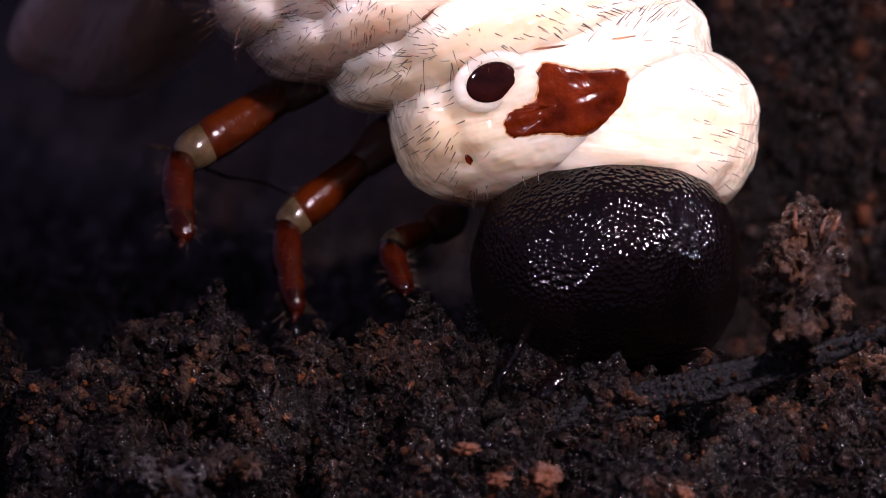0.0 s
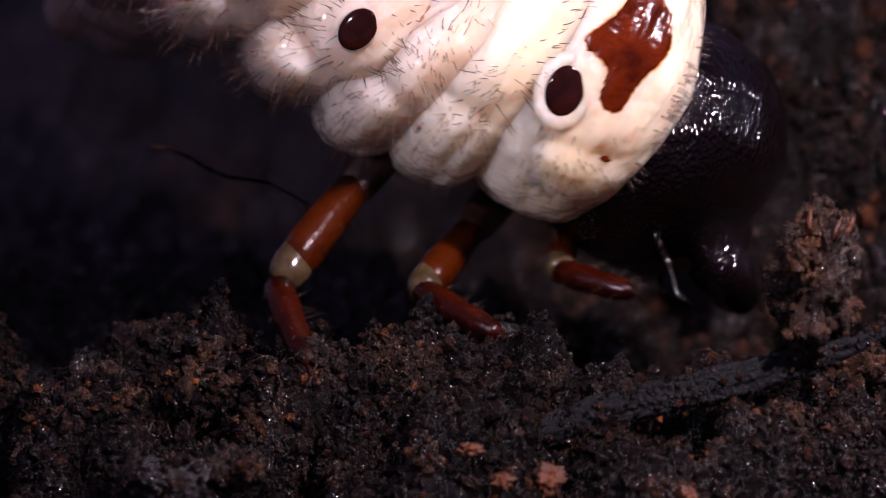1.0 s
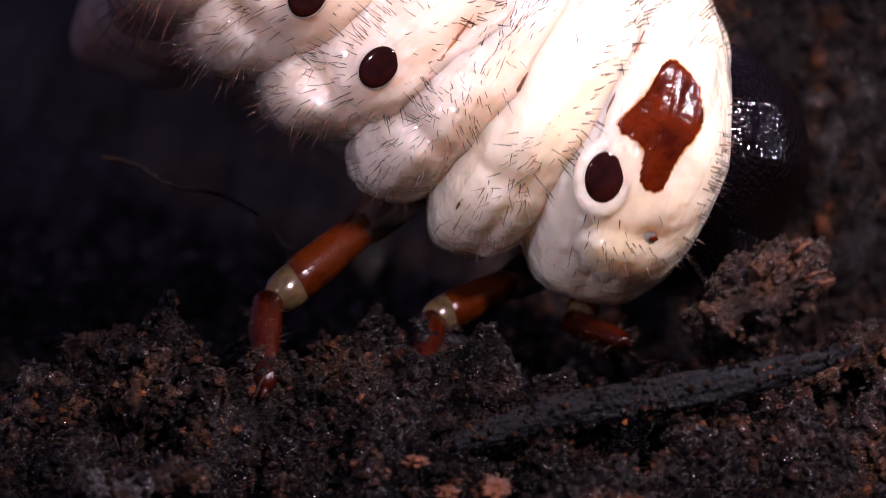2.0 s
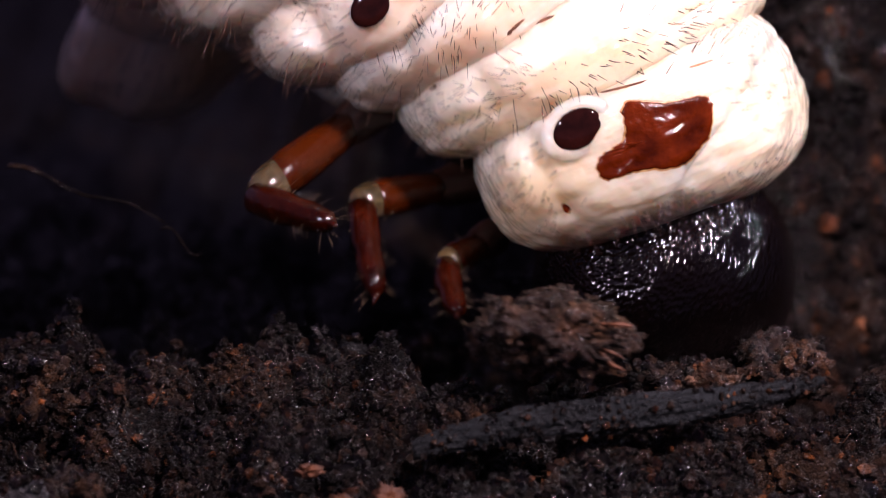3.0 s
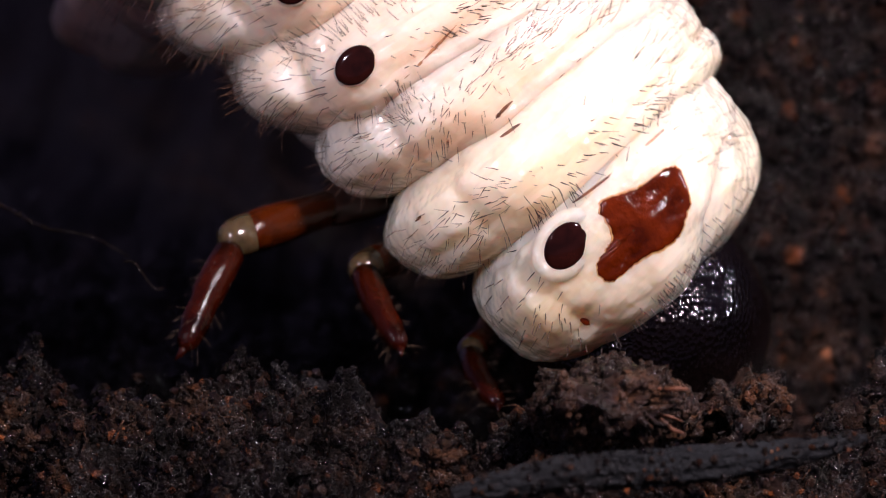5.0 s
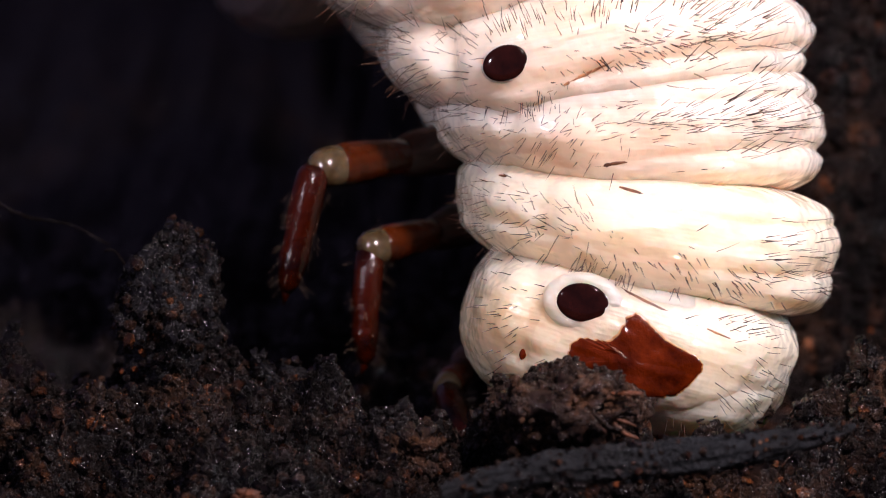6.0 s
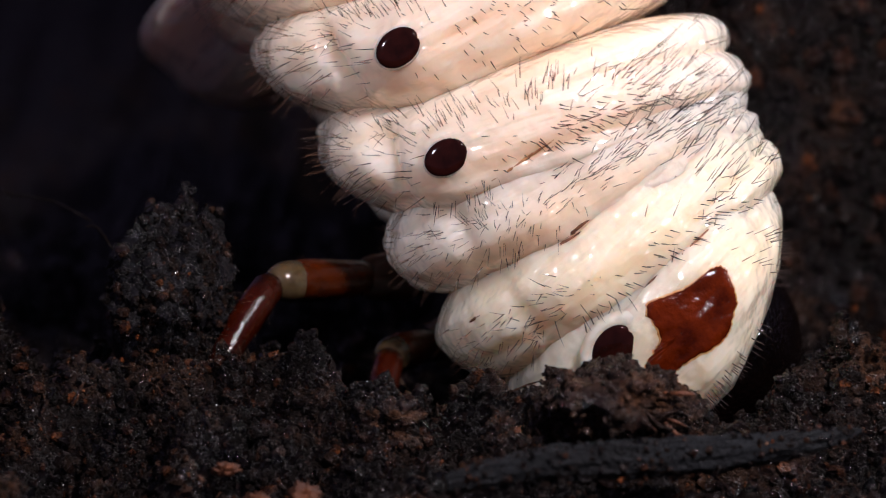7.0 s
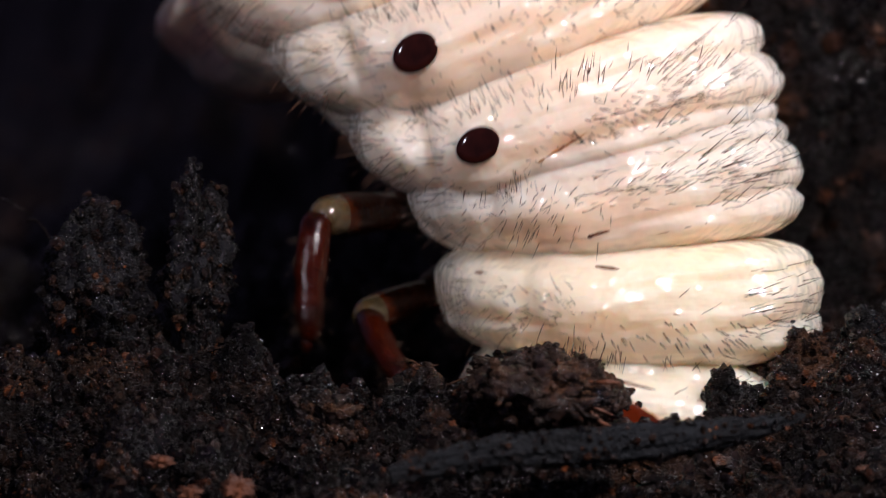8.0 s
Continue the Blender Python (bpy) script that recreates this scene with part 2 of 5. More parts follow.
def spiracle(tree, x, z, rx, rz, turn, parent, rim=0.0):
    """A dark breathing hole with its pale raised rim, set on the skin."""
    hit, nrm = on_skin(tree, x, z)
    nrm = (nrm + Vector((0, -1.5, 0))).normalized()
    m = Matrix.Translation(hit + nrm * 0.03 * MM) @ nrm.to_track_quat("Z", "Y").to_matrix().to_4x4() @ pose(0, 0, 0, 0, 0, turn)
    bm = bmesh.new()
    n = 40
    rows = [(1.12 + 0.8 * rim, -0.25), (1.09 + 0.6 * rim, -0.12 + 0.12 * rim), (1.06 + 0.4 * rim, -0.07 + 0.16 * rim), (1.04 + 0.2 * rim, -0.02 + 0.14 * rim), (1.03, 0.03), (0.92, -0.04)]
    rings = [[bm.verts.new(m @ (Vector((rx * q * math.cos(2 * math.pi * k / n), rz * q * math.sin(2 * math.pi * k / n), h)) * MM)) for k in range(n)] for q, h in rows]
    for a, b in zip(rings, rings[1:]):
        for k in range(n):
            bm.faces.new((a[k], a[(k + 1) % n], b[(k + 1) % n], b[k]))
    hole = part("spiracle", bm, SKIN_FRONT if rim else SKIN, parent, "pale raised rim of a breathing hole")
    bm = bmesh.new()
    rings = [[bm.verts.new(m @ (Vector((rx * q * math.cos(2 * math.pi * k / n), rz * q * math.sin(2 * math.pi * k / n), h)) * MM)) for k in range(n)] for q, h in ((1.05, -0.06), (1.0, 0.08), (0.88, 0.15), (0.6, 0.20), (0.3, 0.23), (0.05, 0.24))]
    for a, b in zip(rings, rings[1:]):
        for k in range(n):
            bm.faces.new((a[k], a[(k + 1) % n], b[(k + 1) % n], b[k]))
    bm.faces.new(rings[-1])
    part("sieve_plate", bm, DARK, hole, "dark brown oval sieve plate")


def setae(tree, patches, parent, seed, sweep=0.0):
    """Hairs in patches: (x, z, spread x, spread z, how many, length, lean x, lean z)."""
    rng = random.Random(seed)
    bm = bmesh.new()
    for x, z, sx, sz, count, length, lx, lz in patches:
        for _ in range(count):
            hx, hz = x + rng.gauss(0, 0.72) * sx, z + rng.gauss(0, 0.66) * sz
            hit, nrm = on_skin(tree, hx, hz + sweep * (math.sqrt(min(hx, 0) ** 2 + 1) - 1))
            if hit is None:
                continue
            way = nrm * 0.8 + Vector((lx + rng.gauss(0, 0.10), 0, lz + rng.gauss(0, 0.10)))
            bend = Vector((lx * 0.3 + rng.gauss(0, 0.12), 0.1, lz * 0.3 + rng.gauss(0, 0.12)))
            hair(bm, hit, way, length * rng.uniform(0.4, 1.0) * MM, rng.uniform(0.021, 0.038) * (1.25 if length < 0.95 else 1.0) * MM, bend)
    return tagged(part("setae", bm, HAIR, parent, "short stiff brown hairs"), kind="stuff")


def fringe(tree, z, spread, count, length, parent, seed, deep=9.0):
    """Longer hairs that stand out all round the underside of a ring, from its lower lobe."""
    rng = random.Random(seed)
    bm = bmesh.new()
    for _ in range(count):
        a = radians(rng.uniform(-8, 62))
        hz = z + rng.gauss(0, 0.6) * spread
        way = Vector((math.cos(a), math.sin(a), 0))
        hit, nrm, _, _ = tree.ray_cast(Vector((0.0, deep, hz)) - way * 40, way)
        if hit is None:
            continue
        nrm = nrm if nrm.dot(way) < 0 else -nrm
        out = nrm + Vector((-0.25 + rng.gauss(0, 0.15), rng.gauss(-0.1, 0.15), rng.gauss(0, 0.22)))
        hair(bm, hit * MM, out, length * rng.uniform(0.45, 1.0) * MM, rng.uniform(0.017, 0.028) * MM, Vector((rng.gauss(-0.1, 0.12), 0.05, rng.gauss(0, 0.15))))
    tagged(part("fringe", bm, HAIR_GLOSSY, parent, "glinting brown hairs along the underside"), kind="stuff")


def ring(name, bm, mat, label):
    bm.verts.index_update()
    tree = BVHTree.FromPolygons([v.co / MM for v in bm.verts], [[v.index for v in f.verts] for f in bm.faces])
    return part(name, bm, mat, grub, label), tree


grub = tagged(new("beetle_grub"), "fat cream-white beetle grub digging head first into dark soil", "grub")
grub.matrix_world = STAGE

# ring by ring, tail to head
abdomen_far, tree = ring("abdomen_ring", shell(6.0, -6.0, -8.5, 15.0, 13.0, 12.0, 3.6, folds=0.3, seed=7, sweep=0.4, around=120, along=48), SKIN, "shaded cream abdomen ring curving away into the burrow")
setae(tree, [(-6, 0, 3, 3, 40, 2.0, -0.7, 0)], abdomen_far, 7, 0.4)

belly_back, tree = ring("abdomen_ring", shell(4.6, -4.6, -7.4, 20.0, 14.5, 12.4, 4.2, soft=2.7, folds=0.35, seed=3, sweep=0.55, lobe=-5.8, bosses=((-5.5, 0, 2.5, 2.6, 0.9),)), SKIN, "cream abdomen ring with folds")
setae(tree, [(-7, 0, 2.5, 2, 50, 2.2, -0.7, 0), (6, 1, 6, 2, 60, 1.2, 0.2, -0.5)], belly_back, 3, 0.55)
fringe(tree, 3.6, 3.0, 70, 1.9, belly_back, 31)
spiracle(tree, 0, 0, 1.35, 1.02, 10, belly_back)

abdomen_second, tree = ring("abdomen_ring", shell(4.5, -4.5, -7.2, 19.8, 12.2, 12.0, 4.2, soft=2.7, folds=0.40, seed=5, sweep=0.52, lobe=-6.0, bosses=((-6.0, -0.4, 2.4, 2.6, 1.0), (0.2, 0.2, 2.8, 2.4, 0.45), (-3.3, -0.6, 0.5, 2.8, -0.85), (-0.5, -3.0, 3.4, 0.7, -0.4), (3.6, -0.8, 2.2, 0.45, -0.4), (2.2, 2.6, 3.0, 0.5, -0.3))), SKIN, "cream abdomen ring with folds")
setae(tree, [(-6.2, -0.5, 2.2, 2, 40, 1.9, -0.6, 0), (0, 2.4, 3.5, 0.9, 40, 1.3, 0, 0.3), (8.5, -0.6, 4.5, 2.0, 170, 0.6, 0.3, -0.4), (5.5, 1.8, 5, 1.2, 60, 1.4, 0.1, 0.5), (13, 0, 3, 2.5, 80, 1.9, 0.8, 0.3), (-2.2, 0.5, 0.9, 2.4, 26, 1.1, -0.3, 0.3)], abdomen_second, 5, 0.52)
fringe(tree, 3.0, 3.0, 90, 1.8, abdomen_second, 32)
spiracle(tree, 0, 0, 1.35, 1.02, 10, abdomen_second)

abdomen_first, tree = ring("abdomen_ring", shell(4.4, -4.4, -6.5, 18.5, 11.6, 11.8, 4.2, soft=2.7, folds=0.42, seed=8, sweep=0.50, lobe=-5.2, bosses=((-5.0, -0.6, 2.1, 2.4, 1.0), (0.2, 0.2, 2.7, 2.3, 0.45), (-2.9, -0.6, 0.5, 2.6, -0.85), (0, -2.9, 3.4, 0.7, -0.4), (2.0, 2.5, 3.0, 0.5, -0.3), (4.4, -1.5, 1.5, 0.4, -0.4))), SKIN, "cream abdomen ring with folds")
trees = [tree]
setae(tree, [(-5.2, -0.6, 1.8, 2, 36, 1.8, -0.6, 0), (0.6, 2.0, 3.2, 0.9, 50, 1.3, 0, 0.4), (8.5, -0.8, 4.5, 1.5, 110, 0.9, 0.5, -0.3), (6, 1.6, 4.5, 1.0, 50, 1.3, 0.2, 0.5), (13, 0, 3, 2.5, 90, 1.9, 0.8, 0.3), (-2.0, 0.4, 0.9, 2.0, 24, 1.1, -0.3, 0.3), (0.5, -2.6, 2.0, 0.5, 24, 1.2, -0.1, -0.6)], abdomen_first, 8, 0.50)
fringe(tree, 2.4, 2.8, 80, 1.6, abdomen_first, 33)
spiracle(tree, 0, 0, 1.30, 0.98, 10, abdomen_first)

metathorax, tree = ring("thorax_ring", shell(4.2, -4.2, -9.2, 13.8, 11.2, 11.0, 4.0, soft=2.6, folds=0.38, seed=12, sweep=0.20, bosses=((-6.8, -1.0, 2.4, 2.6, 0.55), (-2.6, -0.2, 2.4, 2.2, 0.5), (-4.8, -0.4, 0.6, 2.8, -0.4), (-3.6, -2.8, 3.6, 0.6, -0.4))), SKIN, "cream thorax ring with folds")
trees.append(tree)
setae(tree, [(-6.6, -0.6, 1.8, 1.8, 36, 1.1, -0.5, 0), (-3.0, 0.8, 1.6, 1.4, 44, 1.3, 0.3, 0.3), (-2.6, -1.4, 2.4, 1.2, 50, 1.1, -0.2, -0.3), (4.5, 0.2, 4.0, 1.0, 120, 1.1, 0.6, 0.1), (9.5, 0.4, 2.4, 1.8, 90, 1.7, 0.8, 0.3)], metathorax, 12, 0.20)
fringe(tree, 1.2, 2.6, 60, 1.2, metathorax, 34)

mesothorax, tree = ring("thorax_ring", shell(4.2, -4.1, -9.2, 13.7, 10.8, 10.6, 3.9, soft=2.6, folds=0.26, seed=17, sweep=0.17, bosses=((-6.2, -1.2, 2.4, 2.6, 0.55), (-1.0, 0.0, 3.0, 1.8, 0.5), (-6.6, -1.3, 2.4, 0.5, -0.55), (-4.1, -0.4, 0.5, 2.6, -0.3), (-4.2, 2.4, 3.2, 0.6, -0.4))), SKIN_FRONT, "cream thorax ring with folds")
trees.append(tree)
setae(tree, [(-6.2, -1, 1.8, 1.8, 32, 1.0, -0.4, -0.2), (-2.6, -0.6, 1.8, 1.6, 44, 1.3, -0.1, 0.4), (-1.0, -2.4, 3.0, 0.8, 44, 1.3, -0.1, -0.5), (5, -1.8, 5, 1.0, 80, 0.9, 0.4, -0.4), (10, 0, 2.4, 2, 60, 1.5, 0.8, 0.3)], mesothorax, 17, 0.17)
fringe(tree, 0.4, 2.6, 50, 1.1, mesothorax, 35)

prothorax, tree = ring("prothorax", shell(3.6, -7.2, -6.3, 13.9, 9.8, 9.9, 2.9, belly_front=-6.0, top_front=13.0, folds=0.0, seed=23, sweep=0.05, slant=0.27, soft=2.8, bosses=((-3.9, -1.5, 1.9, 2.8, 0.8), (0.2, 0, 2.0, 1.8, 0.5), (3.5, 1.6, 4.0, 0.6, -0.5), (-2.5, -1.6, 0.45, 3.0, -0.35), (-2.3, -3.7, 0.7, 0.7, -0.3))), SKIN_FRONT, "cream and yellowish first thorax ring behind the head")
trees.append(tree)
setae(tree, [(-3.6, -2.0, 1.6, 2.4, 44, 0.9, -0.4, -0.3), (2, -5.9, 4.5, 0.4, 60, 0.9, 0, -0.8), (10.5, -3, 1.6, 2.6, 50, 1.1, 0.6, -0.4), (9.5, 1.2, 2.0, 0.8, 24, 1.1, 0.6, 0.2)], prothorax, 23, 0.05)
spiracle(tree, 0, 0, 1.45, 1.08, 8, prothorax, 0.6)


def belly(parent, reach, seed, sweep):
    bm = shell(5.4, -5.4, -reach, 6.0, 27.0, 9.0, 2.6, seed=seed, sweep=sweep, around=72, along=36)
    part("belly", bm, SKIN, parent, "shaded cream underside of a body ring")


for at, reach, seed, sweep in ((belly_back, 9.0, 2, 0.5), (abdomen_second, 7.0, 4, 0.5), (abdomen_first, 5.8, 6, 0.48), (metathorax, 7.6, 9, 0.3)):
    belly(at, reach, seed, sweep)


def side_plate(tree, outline, parent):
    """The chestnut shield on the flank, with its amber margin, lying on the skin."""
    poly = [Vector((x * 0.0319, z * 0.0319)) for x, z in outline]
    mid = sum(poly, Vector((0, 0))) / len(poly)
    edge, per = [], 12
    for i in range(len(poly)):
        a, b, c, d = (poly[(i + k) % len(poly)] for k in (-1, 0, 1, 2))
        for k in range(per):
            f = k / per
            p = 0.5 * ((2 * b) + (c - a) * f + (2 * a - 5 * b + 4 * c - d) * f * f + (3 * b - a - 3 * c + d) * f ** 3)
            q = Vector((p.x, p.y, 5.5))
            edge.append(p + Vector((0.10 * noise.noise(q * 2.2) + 0.11 * noise.noise(q * 6), 0.09 * noise.noise(q * 2.2 + Vector((9, 9, 9))) + 0.11 * noise.noise(q * 6 + Vector((3, 3, 3))))))

    def sheet(name, grow, rows, mat, label):
        bm, rings = bmesh.new(), []
        for f, lift in rows:
            ring = []
            for p in edge:
                at = mid + (p - mid) * f + (p - mid).normalized() * grow * f
                hit, nrm = on_skin(tree, at.x, at.y)
                ring.append(bm.verts.new(hit + nrm * (lift + 0.02 * noise.noise(Vector((at.x * 2, at.y * 2, 1))) * (f < 0.95)) * MM))
            rings.append(ring)
        n = len(edge)
        for a, b in zip(rings, rings[1:]):
            for k in range(n):
                bm.faces.new((a[k], a[(k + 1) % n], b[(k + 1) % n], b[k]))
        bm.faces.new(rings[-1])
        bmesh.ops.recalc_face_normals(bm, faces=bm.faces)
        return part(name, bm, mat, parent, label)

    sheet("plate_margin", 0.14, ((1.0, -0.03), (0.97, 0.02), (0.90, 0.02), (0.82, -0.08)), MARGIN, "amber margin of the shield")
    return sheet("side_plate", 0.0, ((1.0, 0.0), (0.985, 0.05), (0.94, 0.08), (0.85, 0.09), (0.7, 0.09), (0.55, 0.09), (0.4, 0.09), (0.25, 0.09), (0.1, 0.09)), PLATE, "glossy chestnut-brown hardened shield")


collar, collar_tree = ring("collar", shell(3.3, -7.4, -5.9, 14.0, 9.9, 9.5, 2.9, belly_front=-5.4, top_front=13.5, lip=0.5, folds=0.0, seed=23, sweep=0.05, soft=2.8), SKIN_FRONT, "smooth ivory fold of skin round the neck")
setae(collar_tree, [(3, -6.3, 5.5, 0.5, 50, 0.8, 0, -0.8), (10.8, -3, 1.4, 3.0, 36, 1.0, 0.6, -0.3)], collar, 24)
side_plate(tree, [(95, 6), (165, -23), (235, -44), (213, -102), (184, -120), (143, -135), (72, -113), (10, -103), (5, -73), (37, -57), (70, -49)], prothorax)
bm = bmesh.new()
hit, nrm = on_skin(tree, -2.3, -3.75)
lump(bm, hit + nrm * 0.02 * MM, (0.24 * MM, 0.1 * MM, 0.42 * MM), 3, 2, 0.3)
part("pit_mark", bm, PLATE, prothorax, "small chestnut-brown mark")

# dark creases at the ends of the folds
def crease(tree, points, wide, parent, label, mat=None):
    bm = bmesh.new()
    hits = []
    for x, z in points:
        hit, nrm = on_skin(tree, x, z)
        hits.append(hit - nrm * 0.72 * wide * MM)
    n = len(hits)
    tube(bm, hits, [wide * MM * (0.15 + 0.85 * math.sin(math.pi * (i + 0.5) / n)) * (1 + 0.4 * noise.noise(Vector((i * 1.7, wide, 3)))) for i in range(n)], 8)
    part("crease_mark", bm, mat or CREASE, parent, label)


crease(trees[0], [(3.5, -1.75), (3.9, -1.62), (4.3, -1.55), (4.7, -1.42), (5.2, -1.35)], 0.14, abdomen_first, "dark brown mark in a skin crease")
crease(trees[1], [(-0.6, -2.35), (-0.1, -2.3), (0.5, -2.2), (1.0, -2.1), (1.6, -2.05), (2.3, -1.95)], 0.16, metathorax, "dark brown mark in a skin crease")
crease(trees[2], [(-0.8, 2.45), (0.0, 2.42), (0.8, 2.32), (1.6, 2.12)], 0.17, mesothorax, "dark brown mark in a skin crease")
crease(trees[0], [(1.0, -2.3), (2.0, -2.1), (3.2, -1.85), (4.6, -1.5), (6.0, -1.1), (7.4, -0.8)], 0.11, abdomen_first, "amber-brown line in a skin crease", CREASE_AMBER)
crease(trees[0], [(6.4, -0.9), (7.0, -0.7), (8.0, -0.62), (9.0, -0.6), (10.2, -0.5), (11.4, -0.45), (12.6, -0.3), (14.0, -0.2)], 0.06, abdomen_first, "fine brown line in a skin fold")
crease(trees[1], [(2.6, -2.75), (3.6, -2.7), (4.8, -2.6), (6.0, -2.5), (7.2, -2.4), (8.6, -2.3), (10.0, -2.1)], 0.05, metathorax, "fine brown line in a skin fold")
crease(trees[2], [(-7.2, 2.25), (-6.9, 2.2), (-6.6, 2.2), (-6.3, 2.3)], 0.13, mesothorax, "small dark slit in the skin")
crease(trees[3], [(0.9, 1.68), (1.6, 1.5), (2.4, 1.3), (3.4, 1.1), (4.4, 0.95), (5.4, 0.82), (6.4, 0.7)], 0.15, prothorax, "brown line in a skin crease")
crease(trees[3], [(5.6, 0.8), (6.6, 0.66), (7.6, 0.55), (8.6, 0.45), (9.6, 0.35)], 0.10, prothorax, "amber-brown line in a skin crease", CREASE_AMBER)


def build_head():
    bm = bmesh.new()
    bmesh.ops.create_uvsphere(bm, u_segments=96, v_segments=64, radius=1.0)
    for v in bm.verts:
        n = v.co.normalized()
        d = 1 + 0.02 * noise.noise(n * 3)
        if n.z < -0.25:
            d -= 0.10 * max(0, 1 - abs(n.x + 0.2) * 2.2) * (-n.z - 0.25)
        v.co = Vector((n.x * 7.9, n.y * 8.2, n.z * 7.7)) * d * MM
    head = part("head", bm, HEAD, grub, "glossy black pitted head capsule")
    bm = bmesh.new()
    lump(bm, (-0.0038, 0.0, -0.0062), (0.0026, 0.0034, 0.0014), 4, 3, 0.1, fine=0.03)
    part("labrum", bm, HEAD, head)
    for side in (-1, 1):
        bm = bmesh.new()
        tube(bm, [(-0.0040, side * 0.0034, -0.0050), (-0.0052, side * 0.0042, -0.0068), (-0.0062, side * 0.0030, -0.0082), (-0.0068, side * 0.0010, -0.0090)], [0.0017, 0.0016, 0.0012, 0.0003], 12)
        part("mandible", bm, HEAD, head, "thick black curved jaw")
        bm = bmesh.new()
        tube(bm, [(-0.0052, side * 0.0050 - 0.0008, -0.0018), (-0.0066, side * 0.0056 - 0.0012, -0.0034), (-0.0078, side * 0.0058 - 0.0016, -0.0044), (-0.0080, side * 0.0054 - 0.0018, -0.0058)], [0.00028, 0.00017, 0.00020, 0.00008], 10)
        part("antenna", bm, HEAD, head, "short dark glossy feeler")
    return head


head = build_head()


def limb(a, b):
    """The pose of a leg piece whose -z runs from a to b."""
    a, b = Vector(a), Vector(b)
    return Matrix.Translation(a) @ (b - a).to_track_quat("-Z", "Y").to_matrix().to_4x4()


def leg_hairs(length, radius, count, reach, parent, seed):
    rng = random.Random(seed)
    bm = bmesh.new()
    for _ in range(count):
        z, a = rng.uniform(0.1, 0.98), rng.uniform(0, 2 * math.pi)
        n = Vector((math.cos(a), math.sin(a), 0))
        hair(bm, n * radius * 0.8 + Vector((0, 0, -z * length)), n + Vector((rng.gauss(0, 0.25), rng.gauss(0, 0.25), -rng.uniform(0.0, 1.1))), reach * rng.uniform(0.25, 1.2), 0.009 * MM, Vector((0, 0, -0.4)))
    tagged(part("setae", bm, HAIR_PALE, parent, "pale glinting leg hairs"), kind="stuff")


def femur(name, length, width, seed):
    w = width / 2
    bm = bmesh.new()
    zs = [0.10, 0.0, -0.2, -0.42, -0.58, -0.70, -0.74]
    tube(bm, [(0, 0, z * length) for z in zs], [w * q for q in (0.7, 0.85, 0.92, 1.0, 1.04, 1.0, 0.85)], 24)
    for v in bm.verts:
        v.co.z += 0.45 * v.co.x * (1 if v.co.z < -0.5 * length else 0)
    ob = part(name, bm, AMBER, grub, "glossy amber-brown upper leg")
    bm = bmesh.new()
    tube(bm, [(0, 0, z * length) for z in (-0.60, -0.70, -0.80, -0.90, -0.97, -1.0)], [w * q for q in (0.93, 0.97, 0.99, 0.90, 0.66, 0.3)], 24)
    for v in bm.verts:
        v.co.z += 0.45 * v.co.x * max(0, min(1, 1 + (v.co.z / length + 0.70) * 3.5))
    part("knee", bm, JOINT, ob, "pale translucent knee membrane")
    bm = bmesh.new()
    lump(bm, (0, 0, 0.42 * length), (w * 1.1, w * 1.2, 0.58 * length), seed, 4, 0.10, fine=0.02)
    part("coxa", bm, COXA, ob, "dark brown leg base")
    leg_hairs(length * 0.7, w, 34, 0.0009, ob, seed)
    return ob


def tibia(name, length, width, seed):
    w = width / 2
    bm = bmesh.new()
    tube(bm, [(0, 0, 0.03 * length), (0, 0, -0.04 * length), (0.1 * w, 0, -0.22 * length), (0.2 * w, 0, -0.45 * length), (0.15 * w, 0, -0.52 * length), (0.1 * w, 0, -0.72 * length), (0, 0, -0.9 * length), (0, 0, -0.97 * length)], [w * q for q in (0.6, 0.95, 1.0, 1.0, 0.86, 0.9, 0.66, 0.3)], 20)
    ob = part(name, bm, RUST, grub, "rusty red-brown hairy lower leg")
    bm = bmesh.new()
    tube(bm, [(0, 0, -0.92 * length), (0.1 * w, 0, -1.0 * length), (0.3 * w, 0, -1.07 * length)], [w * 0.35, w * 0.22, w * 0.03], 10)
    part("claw", bm, RUST, ob, "small pointed claw")
    leg_hairs(length, w, 64, 0.0010, ob, seed)
    return ob


hind_femur, hind_tibia = femur("femur", 250 * 0.0319 * MM, 2.55 * MM, 2), tibia("tibia", 240 * 0.0319 * MM, 2.0 * MM, 3)
middle_femur, middle_tibia = femur("femur", 205 * 0.0319 * MM, 2.3 * MM, 4), tibia("tibia", 225 * 0.0319 * MM, 1.85 * MM, 5)
front_femur, front_tibia = femur("femur", 120 * 0.0319 * MM, 2.0 * MM, 6), tibia("tibia", 185 * 0.0319 * MM, 1.7 * MM, 7)


# ---- the soil ----
RIM_LINE = ((-90, -9), (-25, -8.4), (-17, -7.8), (-10, -7.4), (-6.5, -7.6), (-3.5, -7.0), (2, -6.4), (8, -6.2), (15, -6.6), (24, -6.4), (34, -6.6), (40, -5.4), (90, -4))
# heaps behind the legs: x, y, half-width, height
HEAPS = ((-12.0, 6.0, 4.2, 3.0), (-0.8, 6.0, 2.8, 2.6), (-19.5, 5.0, 3.0, 2.0), (31.5, -1.0, 3.2, -1.5), (15.0, -6.2, 7.5, 3.2), (5.5, -2.0, 3.2, 1.4))


